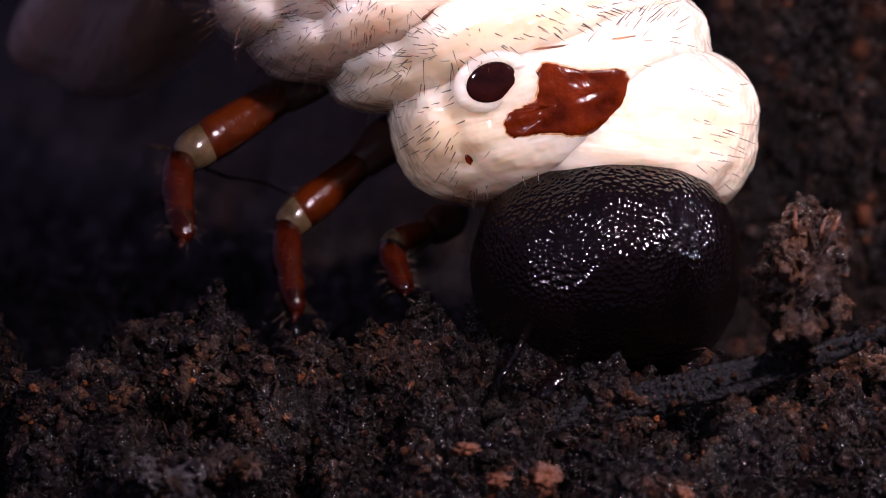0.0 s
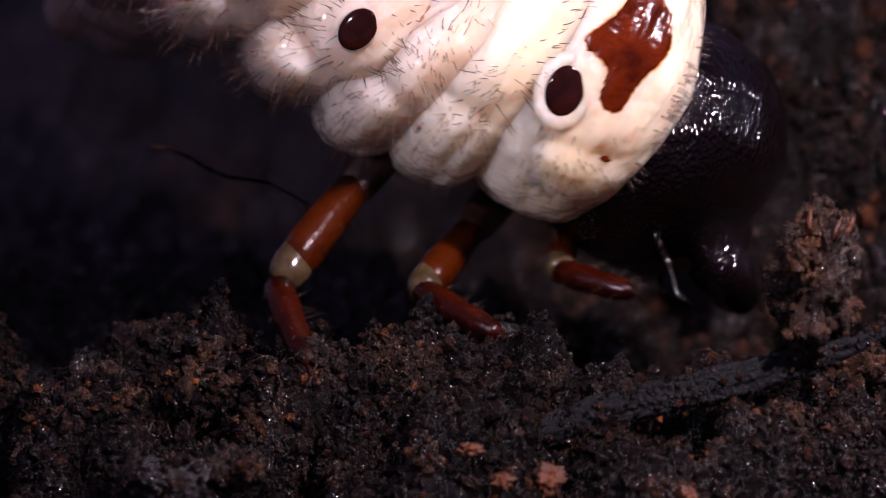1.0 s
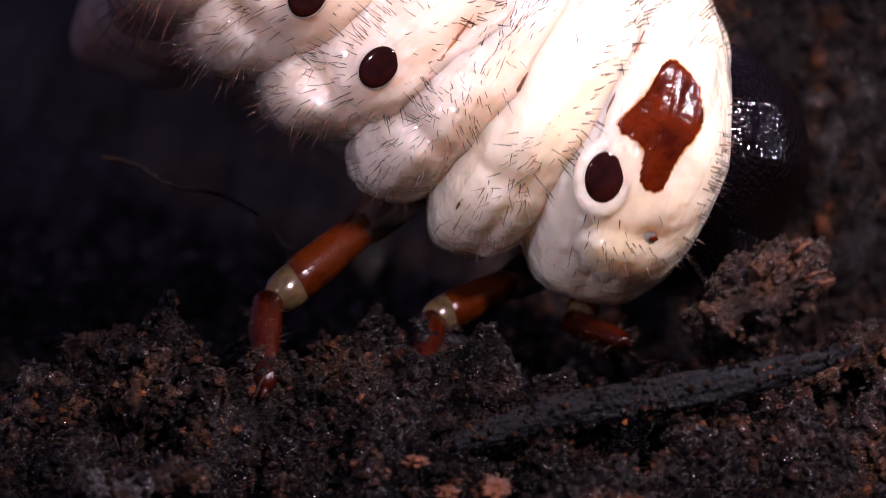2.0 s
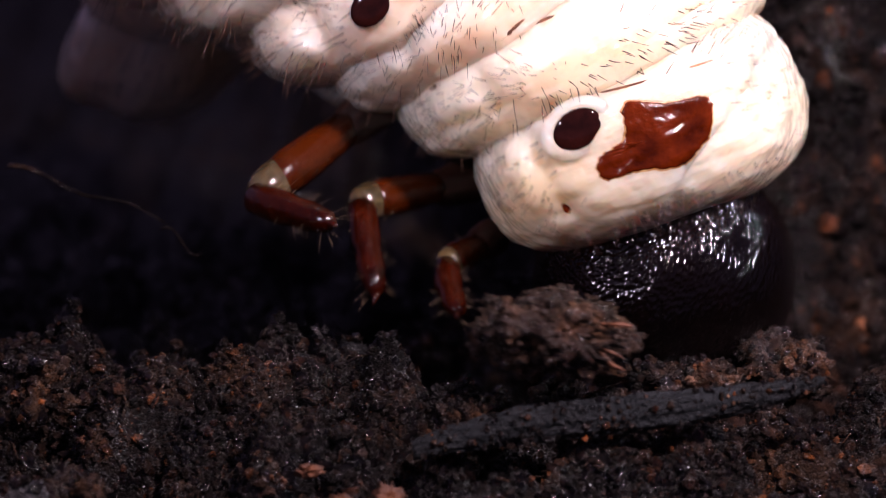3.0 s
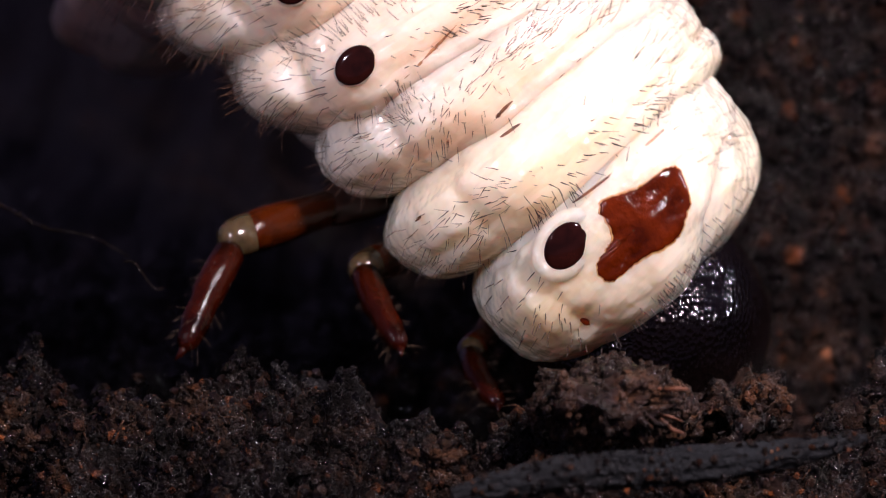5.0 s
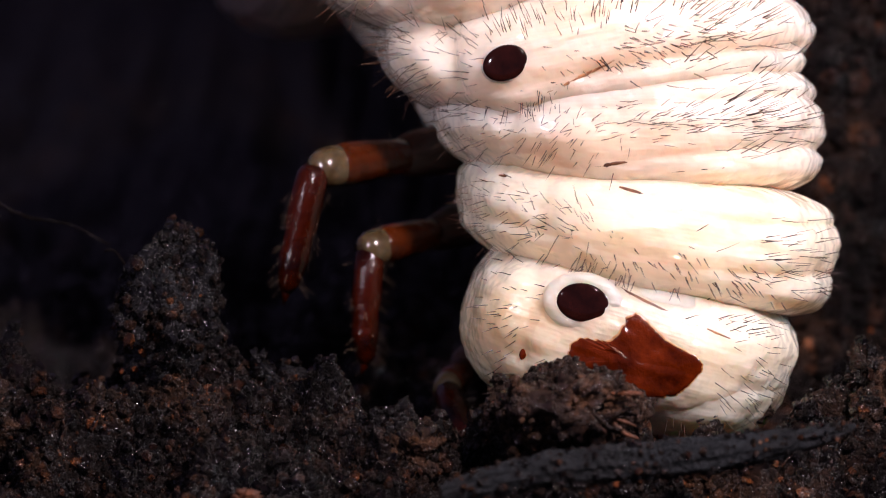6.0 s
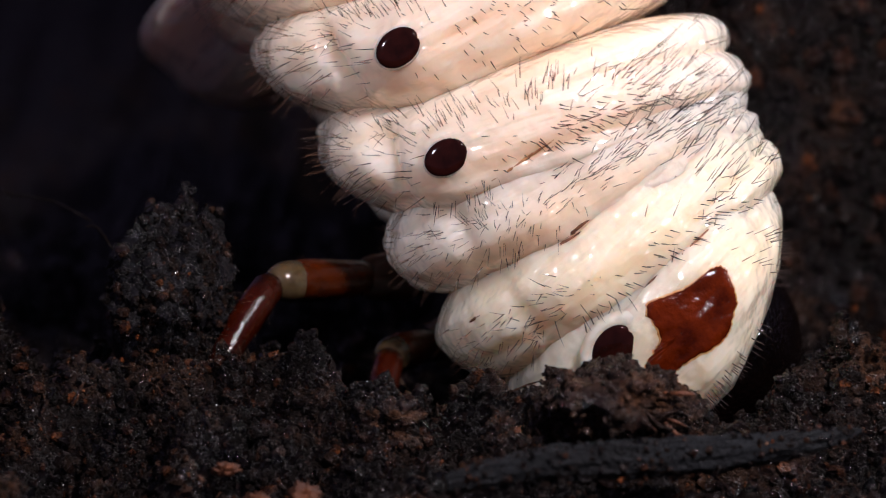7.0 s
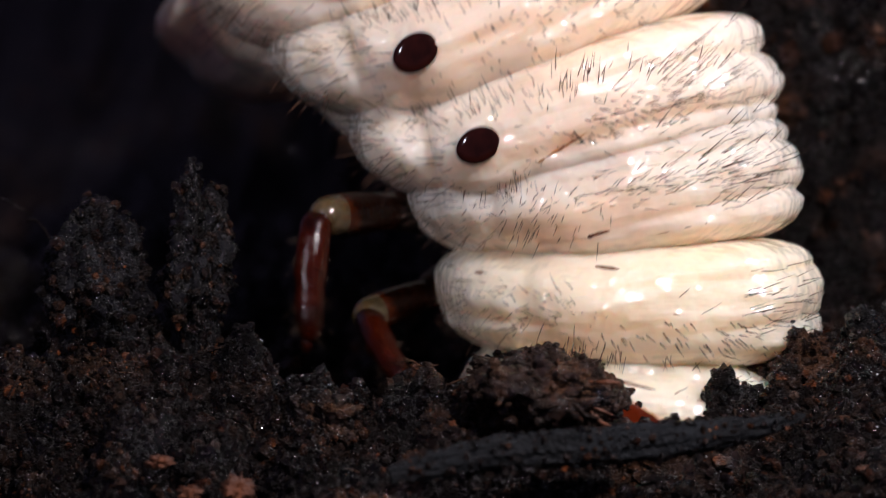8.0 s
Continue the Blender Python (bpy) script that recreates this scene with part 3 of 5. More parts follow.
def soil_height(x, y):
    """Height of the soil in millimetres: a crumbly rim in front, the burrow behind it, a bank behind that."""
    rim = np.interp(x, [p[0] for p in RIM_LINE], [p[1] for p in RIM_LINE])
    p = Vector((x, y, 0))
    cell = noise.voronoi(Vector((x * 0.23 + 0.3 * noise.noise(p * 0.5), y * 0.23, 2.0)))[0][0]
    lumps = 3.2 * (0.42 - cell) + 1.2 * noise.noise(p * 0.16 + Vector((3, 1, 7))) + 0.9 * noise.noise(p * 0.42 + Vector((9, 2, 4))) + 1.0 * (0.38 - noise.voronoi(p * 0.8)[0][0]) + 0.22 * noise.noise(p * 2.6)
    pits = -14.0 * max(0.0, noise.noise(Vector((x * 0.17, y * 0.22, 5.0))) - 0.12)
    edge = np.interp(x, (-60, 3, 8, 60), (7.5, 6.5, -1.6, -1.6)) + 1.6 * noise.noise(Vector((x * 0.22, 3.3, 0)))
    heap = sum(h * math.exp(-((x - hx) / wide) ** 2 - ((y - hy) / 2.8) ** 2) for hx, hy, wide, h in HEAPS)
    near = rim + 0.38 * max(-16, min(0, y))
    f = min(1, max(0, (y - edge) / 5.0))
    f = f * f * (3 - 2 * f)
    z = near + (-17 - near) * f
    back = np.interp(x, (-60, -8, 8, 18, 28, 60), (190, 170, 90, 30, 25, 21)) + 2 * noise.noise(Vector((x * 0.1, 8.8, 0)))
    g = min(1, max(0, (y - back) / 11.0))
    g = g * g * (3 - 2 * g)
    far = 1.0 / (1 + (math.hypot(x, y) / 120) ** 2)
    return z + heap + (34 * g + lumps * 1.6 + pits) * far + (-12) * (1 - far) * 0.3


def spread(fine_from, fine_to, step, reach):
    a = list(np.arange(fine_from, fine_to, step))
    d, lo, hi = step, fine_from, fine_to
    low, high = [], []
    while hi < reach:
        d *= 1.22
        lo -= d
        hi += d
        low.insert(0, lo)
        high.append(hi)
    return low + a + high


xs, ys = spread(-34, 46, 0.22, 600), spread(-20, 44, 0.22, 600)
verts = [(x * MM, y * MM, soil_height(x, y) * MM) for y in ys for x in xs]
w = len(xs)
faces = [(j * w + i, j * w + i + 1, (j + 1) * w + i + 1, (j + 1) * w + i) for j in range(len(ys) - 1) for i in range(w - 1)]
me = bpy.data.meshes.new("ground")
me.from_pydata(verts, [], faces)
me.polygons.foreach_set("use_smooth", [True] * len(faces))
me.materials.append(SOIL)
tagged(new("ground", me), "dark moist crumbly soil with a burrow", "soil", kind="structure")


def crumbs(name, count, seed, small, large, mat, label, area=(-33, 45, -19, 36), sink=0.25):
    """Soil crumbs strewn over the ground, in one mesh."""
    rng = np.random.RandomState(seed)
    shapes = []
    for k in range(10):
        bm = bmesh.new()
        lump(bm, (0, 0, 0), (1, 0.85, 0.75), seed + k, 1, 0.5, fine=0.3)
        shapes.append((np.array([v.co for v in bm.verts]), np.array([[v.index for v in f.verts] for f in bm.faces])))
        bm.free()
    vs, fs, base = [], [], 0
    for i in range(count):
        x, y = rng.uniform(area[0], area[1]), rng.uniform(area[2], area[3])
        size = small * (large / small) ** (rng.random_sample() ** 2.2)
        v, f = shapes[i % 10]
        turn = np.array(Euler(rng.uniform(0, 6.28, 3)).to_matrix())
        vs.append((v @ turn.T) * size * MM + np.array((x, y, soil_height(x, y) + size * sink)) * MM)
        fs.append(f + base)
        base += len(v)
    me = bpy.data.meshes.new(name)
    me.from_pydata(np.concatenate(vs).tolist(), [], np.concatenate(fs).tolist())
    me.materials.append(mat)
    tagged(new(name, me), label, "soil", kind="stuff")


crumbs("soil_crumbs", 44000, 5, 0.06, 0.55, SOIL, "loose dark soil crumbs", area=(-28, 45, -17, 11))
crumbs("fine_crumbs", 62000, 25, 0.045, 0.13, SOIL, "fine dark soil grains", area=(-27, 44, -15, 10), sink=0.6)
crumbs("bank_crumbs", 9000, 15, 0.25, 1.1, SOIL, "coarser dark crumbs on the soil bank", area=(6, 62, 20, 44), sink=0.1)


def crust(ob, count, seed, small=0.10, large=0.5, mat=None):
    """Crumbs that cling to a clod or a stem and move with it."""
    rng = random.Random(seed)
    old = ob.data.vertices
    verts, faces = [], []
    bm = bmesh.new()
    lump(bm, (0, 0, 0), (1, 0.9, 0.75), seed, 1, 0.6, fine=0.4)
    shape, hull = [v.co.copy() for v in bm.verts], [[v.index for v in f.verts] for f in bm.faces]
    bm.free()
    for _ in range(count):
        v = old[rng.randrange(len(old))]
        size = small * (large / small) ** (rng.random() ** 1.8)
        turn = Euler((rng.uniform(0, 6.28), rng.uniform(0, 6.28), rng.uniform(0, 6.28))).to_matrix()
        at, base = v.co + v.normal * size * 0.3 * MM, len(verts)
        verts += [at + turn @ p * size * MM for p in shape]
        faces += [[base + i for i in f] for f in hull]
    me = bpy.data.meshes.new("crust")
    me.from_pydata(verts, [], faces)
    me.materials.append(mat or SOIL)
    bits = new("crust", me)
    bits.parent = ob
    tagged(bits, "dark soil crumbs clinging to it", kind="stuff")


def clod(name, at, size, seed, mat, label, levels=5):
    """A crumbly clod, knobbly at three sizes."""
    bm = bmesh.new()
    bmesh.ops.create_icosphere(bm, subdivisions=levels, radius=1.0)
    off = Vector((seed * 1.73, seed * 0.61, seed * 2.39))
    for v in bm.verts:
        n = v.co.normalized()
        base = Vector((n.x * size[0], n.y * size[1], n.z * size[2])) * (1 + 0.6 * noise.noise(n * 1.6 + off))
        q = base + off
        d = 1.3 * (0.45 - noise.voronoi(q * 0.55)[0][0]) + 0.7 * (0.40 - noise.voronoi(q * 1.5)[0][0]) + 0.28 * (0.4 - noise.voronoi(q * 4.0)[0][0]) + 0.12 * noise.noise(q * 7)
        v.co = (base + n * d) * MM
    ob = part(name, bm, mat)
    ob.matrix_world = STAGE @ Matrix.Translation(Vector(at) * MM)
    crust(ob, int(26 * (size[0] * size[1] + size[1] * size[2] + size[0] * size[2])), seed, mat=CLOD if "fibrous" in label else None)
    return tagged(ob, label, "soil clod")


root_clod = clod("soil_clod", (0, 0, 0), (4.1, 2.8, 2.3), 6, CLOD, "brown fibrous clod with an orange rotten-wood end pushed by the grub")
rng = random.Random(61)
for k in range(30):
    # torn wood fibres that stick out at one end of the clod
    bm = bmesh.new()
    y, z = rng.uniform(-2.7, -0.6), rng.uniform(-0.9, 1.3)
    a = Vector((rng.uniform(0.2, 2.8), y, z))
    b = a + Vector((rng.uniform(0.7, 1.8), rng.gauss(0.1, 0.25), rng.gauss(0, 0.45)))
    mid = (a + b) / 2 + Vector((0, -0.25, rng.gauss(0, 0.12)))
    w = rng.uniform(0.06, 0.16)
    tube(bm, [a * MM, mid * MM, (b * 0.85 + mid * 0.15) * MM, b * MM], [w * MM, w * 1.1 * MM, w * 0.7 * MM, w * 0.2 * MM], 6)
    part("wood_fibre", bm, CLOD if k % 3 else ORANGE, root_clod, "brown rotten wood fibre" if k % 3 else "orange rotten wood fibre")


left_clod = clod("soil_clod", (0, 0, 0), (3.0, 2.2, 4.4), 21, CLOD_GREY, "tall grey crumbly soil clod raised by the grub's legs")
high_clod = clod("soil_clod", (0, 0, 0), (1.9, 1.7, 5.0), 27, CLOD_GREY, "narrow dark grey soil clod raised by the grub's legs")
STILL = (
    ((-15.0, -7.2, -12.7), (2.4, 1.6, 1.3), 31, CLOD_PALE, "pale grey clod half sunk in the soil"),
    ((-11.3, -7.5, -12.0), (1.6, 1.3, 1.1), 33, CLOD, "reddish-brown clod half sunk in the soil"),
    ((-20.5, 2.0, -8.8), (3.0, 2.4, 2.6), 35, CLOD, "dark brown crumbly soil clod"),
    ((-14.2, 0.2, -6.6), (1.7, 1.6, 2.0), 37, CLOD, "dark brown crumbly soil clod"),
    ((0.5, 8.5, -8.2), (4.0, 2.6, 2.4), 39, CLOD, "dark brown crumbly soil clod"),
    ((22.5, 6.0, -7.4), (3.0, 2.6, 2.6), 41, CLOD, "dark brown crumbly soil clod"),
    ((28.0, 8.0, -6.0), (3.2, 2.6, 2.2), 43, CLOD, "dark brown crumbly soil clod"),
    ((37.0, 6.0, -6.2), (3.0, 2.6, 2.4), 45, CLOD, "dark brown crumbly soil clod"),
    ((42.0, 5.0, -5.4), (2.6, 2.2, 2.2), 47, CLOD_GREY, "dark grey crumbly soil clod"),
    ((10.0, -2.0, -8.6), (2.0, 1.6, 1.4), 49, CLOD, "dark brown crumbly soil clod"),
)
for at, size, seed, mat, label in STILL:
    clod("soil_clod", at, size, seed, mat, label, 5)
for at, size, seed in (((2.9, -8.2, -12.5), (0.55, 0.5, 0.5), 3), ((5.5, -8.0, -12.3), (0.75, 0.6, 0.75), 5), ((1.2, -7.0, -10.9), (0.6, 0.4, 0.35), 7), ((13.0, -8.0, -13.2), (0.5, 0.4, 0.4), 8)):
    bm = bmesh.new()
    lump(bm, (0, 0, 0), [q * MM for q in size], seed, 4, 0.8, 1.0, 0.5)
    ob = part("wood_chip", bm, ORANGE)
    ob.matrix_world = STAGE @ Matrix.Translation(Vector(at) * MM)
    tagged(ob, "small orange chip of rotten wood on the soil", "wood chip", "wood chips in the soil")


def rootlet(points, radius, label):
    bm = bmesh.new()
    tube(bm, [Vector(p) * MM for p in points], [radius * MM * (1 - 0.6 * i / len(points)) for i in range(len(points))], 8)
    ob = part("rootlet", bm, SOIL)
    ob.matrix_world = STAGE
    tagged(ob, label, "root")


rootlet([(-18 + i * 1.2, 14 + 0.3 * math.sin(i), 6.3 - 0.42 * i + 0.25 * math.sin(i * 1.3)) for i in range(9)], 0.16, "thin brown rootlet hanging in the burrow")
rootlet([(-8.5 + 0.35 * i, 12, 2.4 + 0.4 * math.sin(i * 0.9) - 0.22 * i) for i in range(8)], 0.10, "short curled pale rootlet on the soil")


def litter(count, seed):
    """Short dark plant fibres lying on the soil, in one mesh."""
    rng = random.Random(seed)
    bm = bmesh.new()
    for _ in range(count):
        x, y = rng.uniform(-32, 44), rng.uniform(-18, 3)
        z = soil_height(x, y) + 0.35
        a, tilt, size = rng.uniform(0, 6.28), rng.uniform(-0.5, 0.5), rng.uniform(0.5, 2.2)
        d = Vector((math.cos(a), math.sin(a), tilt)) * size * 0.5
        c = Vector((x, y, z))
        bow = Vector((0, 0, rng.uniform(0, 0.3) * size))
        w = rng.uniform(0.03, 0.09)
        tube(bm, [(c - d) * MM, (c + bow) * MM, (c + d) * MM], [w * MM, w * MM, 0.4 * w * MM], 5)
    tagged(part("plant_fibres", bm, CLOD), "short dark plant fibres lying on soil", "plant litter", kind="stuff")


litter(420, 8)
# bright grains; most stand in for sparkle on the wet crumbs, few are grit
crumbs("grit_and_glints", 1500, 77, 0.025, 0.09, GRIT_GLINT, "tiny near-white grains in soil: some grit, most painted wet glints", sink=1.2)


def build_stem():
    """A flat, ridged strip of dead plant stem that tapers to both ends."""
    bm = bmesh.new()
    n, sides, rings = 130, 54, []
    for i in range(n + 1):
        f = i / n
        x = -11.5 + 23 * f
        wide = 0.25 + 1.05 * math.sin(math.pi * min(1, 0.06 + f * 0.95)) ** 0.6
        mid = 0.5 * math.sin(f * 5.0 + 1) - 1.2 * (f - 0.5) ** 2
        ring = []
        for k in range(sides):
            a = 2 * math.pi * k / sides
            groove = 1 + 0.05 * math.cos(a * 9) + 0.20 * noise.noise(Vector((x * 0.8, math.cos(a) * 2, math.sin(a) * 2))) + 0.10 * noise.noise(Vector((x * 3.5, math.cos(a) * 5, math.sin(a) * 5)))
            ring.append(bm.verts.new(Vector((x, -0.45 * wide * groove * math.cos(a), mid + wide * 0.8 * groove * math.sin(a))) * MM))
        rings.append(ring)
    for a, b in zip(rings, rings[1:]):
        for k in range(sides):
            bm.faces.new((a[k], b[k], b[(k + 1) % sides], a[(k + 1) % sides]))
    bm.faces.new(rings[0])
    bm.faces.new(rings[-1][::-1])
    bmesh.ops.recalc_face_normals(bm, faces=bm.faces)
    ob = part("plant_stem", bm, STEM)
    crust(ob, 1000, 4, 0.04, 0.30)
    return tagged(ob, "flattened blue-grey rotting plant stem lying in soil", "stem")


stem = build_stem()


def motions():
    walk(abdomen_far, [
        (0, pose(-0.02041, 0.024, 0.01795, 0, -69.4, 0)), (0.5, pose(-0.01999, 0.024, 0.01807, 0, -76.2, 0)),
        (0.8, pose(-0.01908, 0.024, 0.02001, 0, -68.3, 0)), (1, pose(-0.0185, 0.024, 0.02088, 0, -73.7, 0)),
        (1.2, pose(-0.01747, 0.024, 0.0205, 0, -75.9, 0)), (2.3, pose(-0.01284, 0.024, 0.0194, 0, -72.2, 0)),
        (2.5, pose(-0.01235, 0.024, 0.01991, 0, -72.8, 0)), (2.8, pose(-0.01066, 0.024, 0.01722, 0, -76.6, 0)),
        (3, pose(-0.00903, 0.024, 0.01786, 0, -75.0, 0)), (3.2, pose(-0.00737, 0.024, 0.0205, 0, -70.5, 0)),
        (3.5, pose(-0.0059, 0.024, 0.02052, 0, -62.4, 0)), (4, pose(-0.00912, 0.024, 0.01976, 0, -71.9, 0)),
        (4.2, pose(-0.00853, 0.024, 0.0195, 0, -70.9, 0)), (5.3, pose(-0.00382, 0.024, 0.02406, 0, -59.8, 0)),
        (5.5, pose(0.00158, 0.024, 0.02476, 0, -54.4, 0)), (5.7, pose(0.00385, 0.024, 0.0242, 0, -50.2, 0)),
        (6, pose(0.00454, 0.024, 0.02334, 0, -45.2, 0)), (6.3, pose(0.001, 0.024, 0.02005, 0, -54.4, 0)),
        (6.5, pose(0.00031, 0.024, 0.0181, 0, -62.0, 0)), (7, pose(0.00233, 0.024, 0.01746, 0, -53.2, 0)),
        (7.3, pose(0.00421, 0.024, 0.01974, 0, -49.1, 0)), (7.5, pose(0.00509, 0.024, 0.02108, 0, -52.8, 0)),
        (7.8, pose(0.00685, 0.024, 0.0202, 0, -50.9, 0)), (8, pose(0.00706, 0.024, 0.01749, 0, -50.8, 0))])
    walk(belly_back, [
        (0, pose(-0.01607, 0, 0.02267, 0, -53.4, 0)), (0.5, pose(-0.01572, 0, 0.02117, 0, -60.2, 0)),
        (0.8, pose(-0.01492, 0, 0.0206, 0, -52.3, 0)), (1, pose(-0.01441, 0, 0.01983, 0, -57.7, 0)),
        (1.2, pose(-0.01333, 0, 0.01945, 0, -59.9, 0)), (2.3, pose(-0.00855, 0, 0.01853, 0, -56.2, 0)),
        (2.5, pose(-0.00816, 0, 0.01846, 0, -56.8, 0)), (2.8, pose(-0.00692, 0, 0.01834, 0, -60.6, 0)),
        (3, pose(-0.00504, 0, 0.0213, 0, -59.0, 0)), (3.2, pose(-0.00287, 0, 0.02526, 0, -54.5, 0)),
        (3.5, pose(-0.00137, 0, 0.02659, 0, -46.4, 0)), (4, pose(-0.00462, 0, 0.01885, 0, -55.9, 0)),
        (4.2, pose(-0.00373, 0, 0.01881, 0, -54.9, 0)), (5.3, pose(0.00112, 0, 0.02414, 0, -43.8, 0)),
        (5.5, pose(0.00599, 0, 0.02478, 0, -38.4, 0)), (5.7, pose(0.00794, 0, 0.02436, 0, -34.2, 0)),
        (6, pose(0.00861, 0, 0.02328, 0, -29.2, 0)), (6.3, pose(0.00571, 0, 0.02003, 0, -38.4, 0)),
        (6.5, pose(0.00491, 0, 0.01853, 0, -46.0, 0)), (7, pose(0.00724, 0, 0.01808, 0, -37.2, 0)),
        (7.3, pose(0.00864, 0, 0.01932, 0, -33.1, 0)), (7.5, pose(0.00931, 0, 0.0198, 0, -36.8, 0)),
        (7.8, pose(0.01078, 0, 0.0192, 0, -34.9, 0)), (8, pose(0.011, 0, 0.01645, 0, -34.8, 0))])
    walk(abdomen_second, [
        (0, pose(-0.01113, 0, 0.01932, 0, -43.4, 0)), (0.5, pose(-0.01078, 0, 0.01783, 0, -50.2, 0)),
        (0.8, pose(-0.00998, 0, 0.01725, 0, -42.3, 0)), (1, pose(-0.00947, 0, 0.01649, 0, -47.7, 0)),
        (1.2, pose(-0.00855, 0, 0.0161, 0, -49.9, 0)), (2.3, pose(-0.00392, 0, 0.01502, 0, -46.2, 0)),
        (2.5, pose(-0.00335, 0, 0.01543, 0, -46.8, 0)), (2.8, pose(-0.00166, 0, 0.01594, 0, -50.6, 0)),
        (3, pose(-0.0001, 0, 0.01843, 0, -49.0, 0)), (3.2, pose(0.00143, 0, 0.02143, 0, -44.5, 0)),
        (3.5, pose(0.00277, 0, 0.02245, 0, -36.4, 0)), (4, pose(-0.00006, 0, 0.01575, 0, -45.9, 0)),
        (4.2, pose(0.00051, 0, 0.01559, 0, -44.9, 0)), (5.3, pose(0.00478, 0, 0.01967, 0, -33.8, 0)),
        (5.5, pose(0.00957, 0, 0.02015, 0, -28.4, 0)), (5.7, pose(0.01161, 0, 0.01952, 0, -24.2, 0)),
        (6, pose(0.01228, 0, 0.01849, 0, -19.2, 0)), (6.3, pose(0.00912, 0, 0.01531, 0, -28.4, 0)),
        (6.5, pose(0.00851, 0, 0.01342, 0, -36.0, 0)), (7, pose(0.01046, 0, 0.0125, 0, -27.2, 0)),
        (7.3, pose(0.01221, 0, 0.01429, 0, -23.1, 0)), (7.5, pose(0.01304, 0, 0.01534, 0, -26.8, 0)),
        (7.8, pose(0.01476, 0, 0.01435, 0, -24.9, 0)), (8, pose(0.01505, 0, 0.01183, 0, -24.8, 0))])
    walk(abdomen_first, [
        (0, pose(-0.00666, 0, 0.01534, 0, -35.4, 0)), (0.5, pose(-0.00631, 0, 0.01384, 0, -42.2, 0)),
        (0.8, pose(-0.00552, 0, 0.01327, 0, -34.3, 0)), (1, pose(-0.00501, 0, 0.0125, 0, -39.7, 0)),
        (1.2, pose(-0.00424, 0, 0.01212, 0, -41.9, 0)), (2.3, pose(0.00022, 0, 0.01087, 0, -38.2, 0)),
        (2.5, pose(0.00099, 0, 0.01177, 0, -38.8, 0)), (2.8, pose(0.00313, 0, 0.01291, 0, -42.6, 0)),
        (3, pose(0.00437, 0, 0.01492, 0, -41.0, 0)), (3.2, pose(0.00526, 0, 0.01696, 0, -36.5, 0)),
        (3.5, pose(0.00644, 0, 0.01767, 0, -28.4, 0)), (4, pose(0.00402, 0, 0.01202, 0, -37.9, 0)),
        (4.2, pose(0.00427, 0, 0.01173, 0, -36.9, 0)), (5.3, pose(0.00797, 0, 0.01457, 0, -25.8, 0)),
        (5.5, pose(0.01266, 0, 0.01489, 0, -20.4, 0)), (5.7, pose(0.0148, 0, 0.01403, 0, -16.2, 0)),
        (6, pose(0.01547, 0, 0.01307, 0, -11.2, 0)), (6.3, pose(0.01205, 0, 0.00995, 0, -20.4, 0)),
        (6.5, pose(0.01164, 0, 0.00768, 0, -28.0, 0)), (7, pose(0.0132, 0, 0.00628, 0, -19.2, 0)),
        (7.3, pose(0.01531, 0, 0.00861, 0, -15.1, 0)), (7.5, pose(0.01629, 0, 0.01024, 0, -18.8, 0)),
        (7.8, pose(0.01827, 0, 0.00886, 0, -16.9, 0)), (8, pose(0.01862, 0, 0.00657, 0, -16.8, 0))])
    walk(metathorax, [
        (0, pose(-0.00252, 0, 0.01481, 0, -27.7, 0)), (0.5, pose(-0.00153, 0, 0.01432, 0, -34.4, 0)),
        (0.8, pose(-0.00104, 0, 0.01287, 0, -39.7, 0)), (1, pose(0.00024, 0, 0.0125, 0, -48.8, 0)),
        (1.2, pose(0.00113, 0, 0.01228, 0, -52.6, 0)), (2.3, pose(0.0063, 0, 0.01046, 0, -50.8, 0)),
        (2.5, pose(0.0071, 0, 0.01129, 0, -48.8, 0)), (2.8, pose(0.0093, 0, 0.01307, 0, -43.9, 0)),
        (3, pose(0.01059, 0, 0.01496, 0, -34.6, 0)), (3.2, pose(0.01156, 0, 0.01621, 0, -26.0, 0)),
        (3.5, pose(0.0125, 0, 0.01612, 0, -17.6, 0)), (4, pose(0.01016, 0, 0.01196, 0, -43.9, 0)),
        (4.2, pose(0.01055, 0, 0.01151, 0, -46.9, 0)), (5.3, pose(0.01429, 0, 0.01237, 0, -25.9, 0)),
        (5.5, pose(0.0187, 0, 0.01209, 0, -15.7, 0)), (5.7, pose(0.02054, 0, 0.01067, 0, -7.9, 0)),
        (6, pose(0.02068, 0, 0.00947, 0, -0.6, 0)), (6.3, pose(0.01794, 0, 0.00743, 0, -22.0, 0)),
        (6.5, pose(0.01792, 0, 0.00593, 0, -32.8, 0)), (7, pose(0.01883, 0, 0.00367, 0, -30.2, 0)),
        (7.3, pose(0.02097, 0, 0.00548, 0, -22.4, 0)), (7.5, pose(0.02226, 0, 0.00735, 0, -21.4, 0)),
        (7.8, pose(0.02384, 0, 0.00558, 0, -6.6, 0)), (8, pose(0.02414, 0, 0.00352, 0, -8.4, 0))])
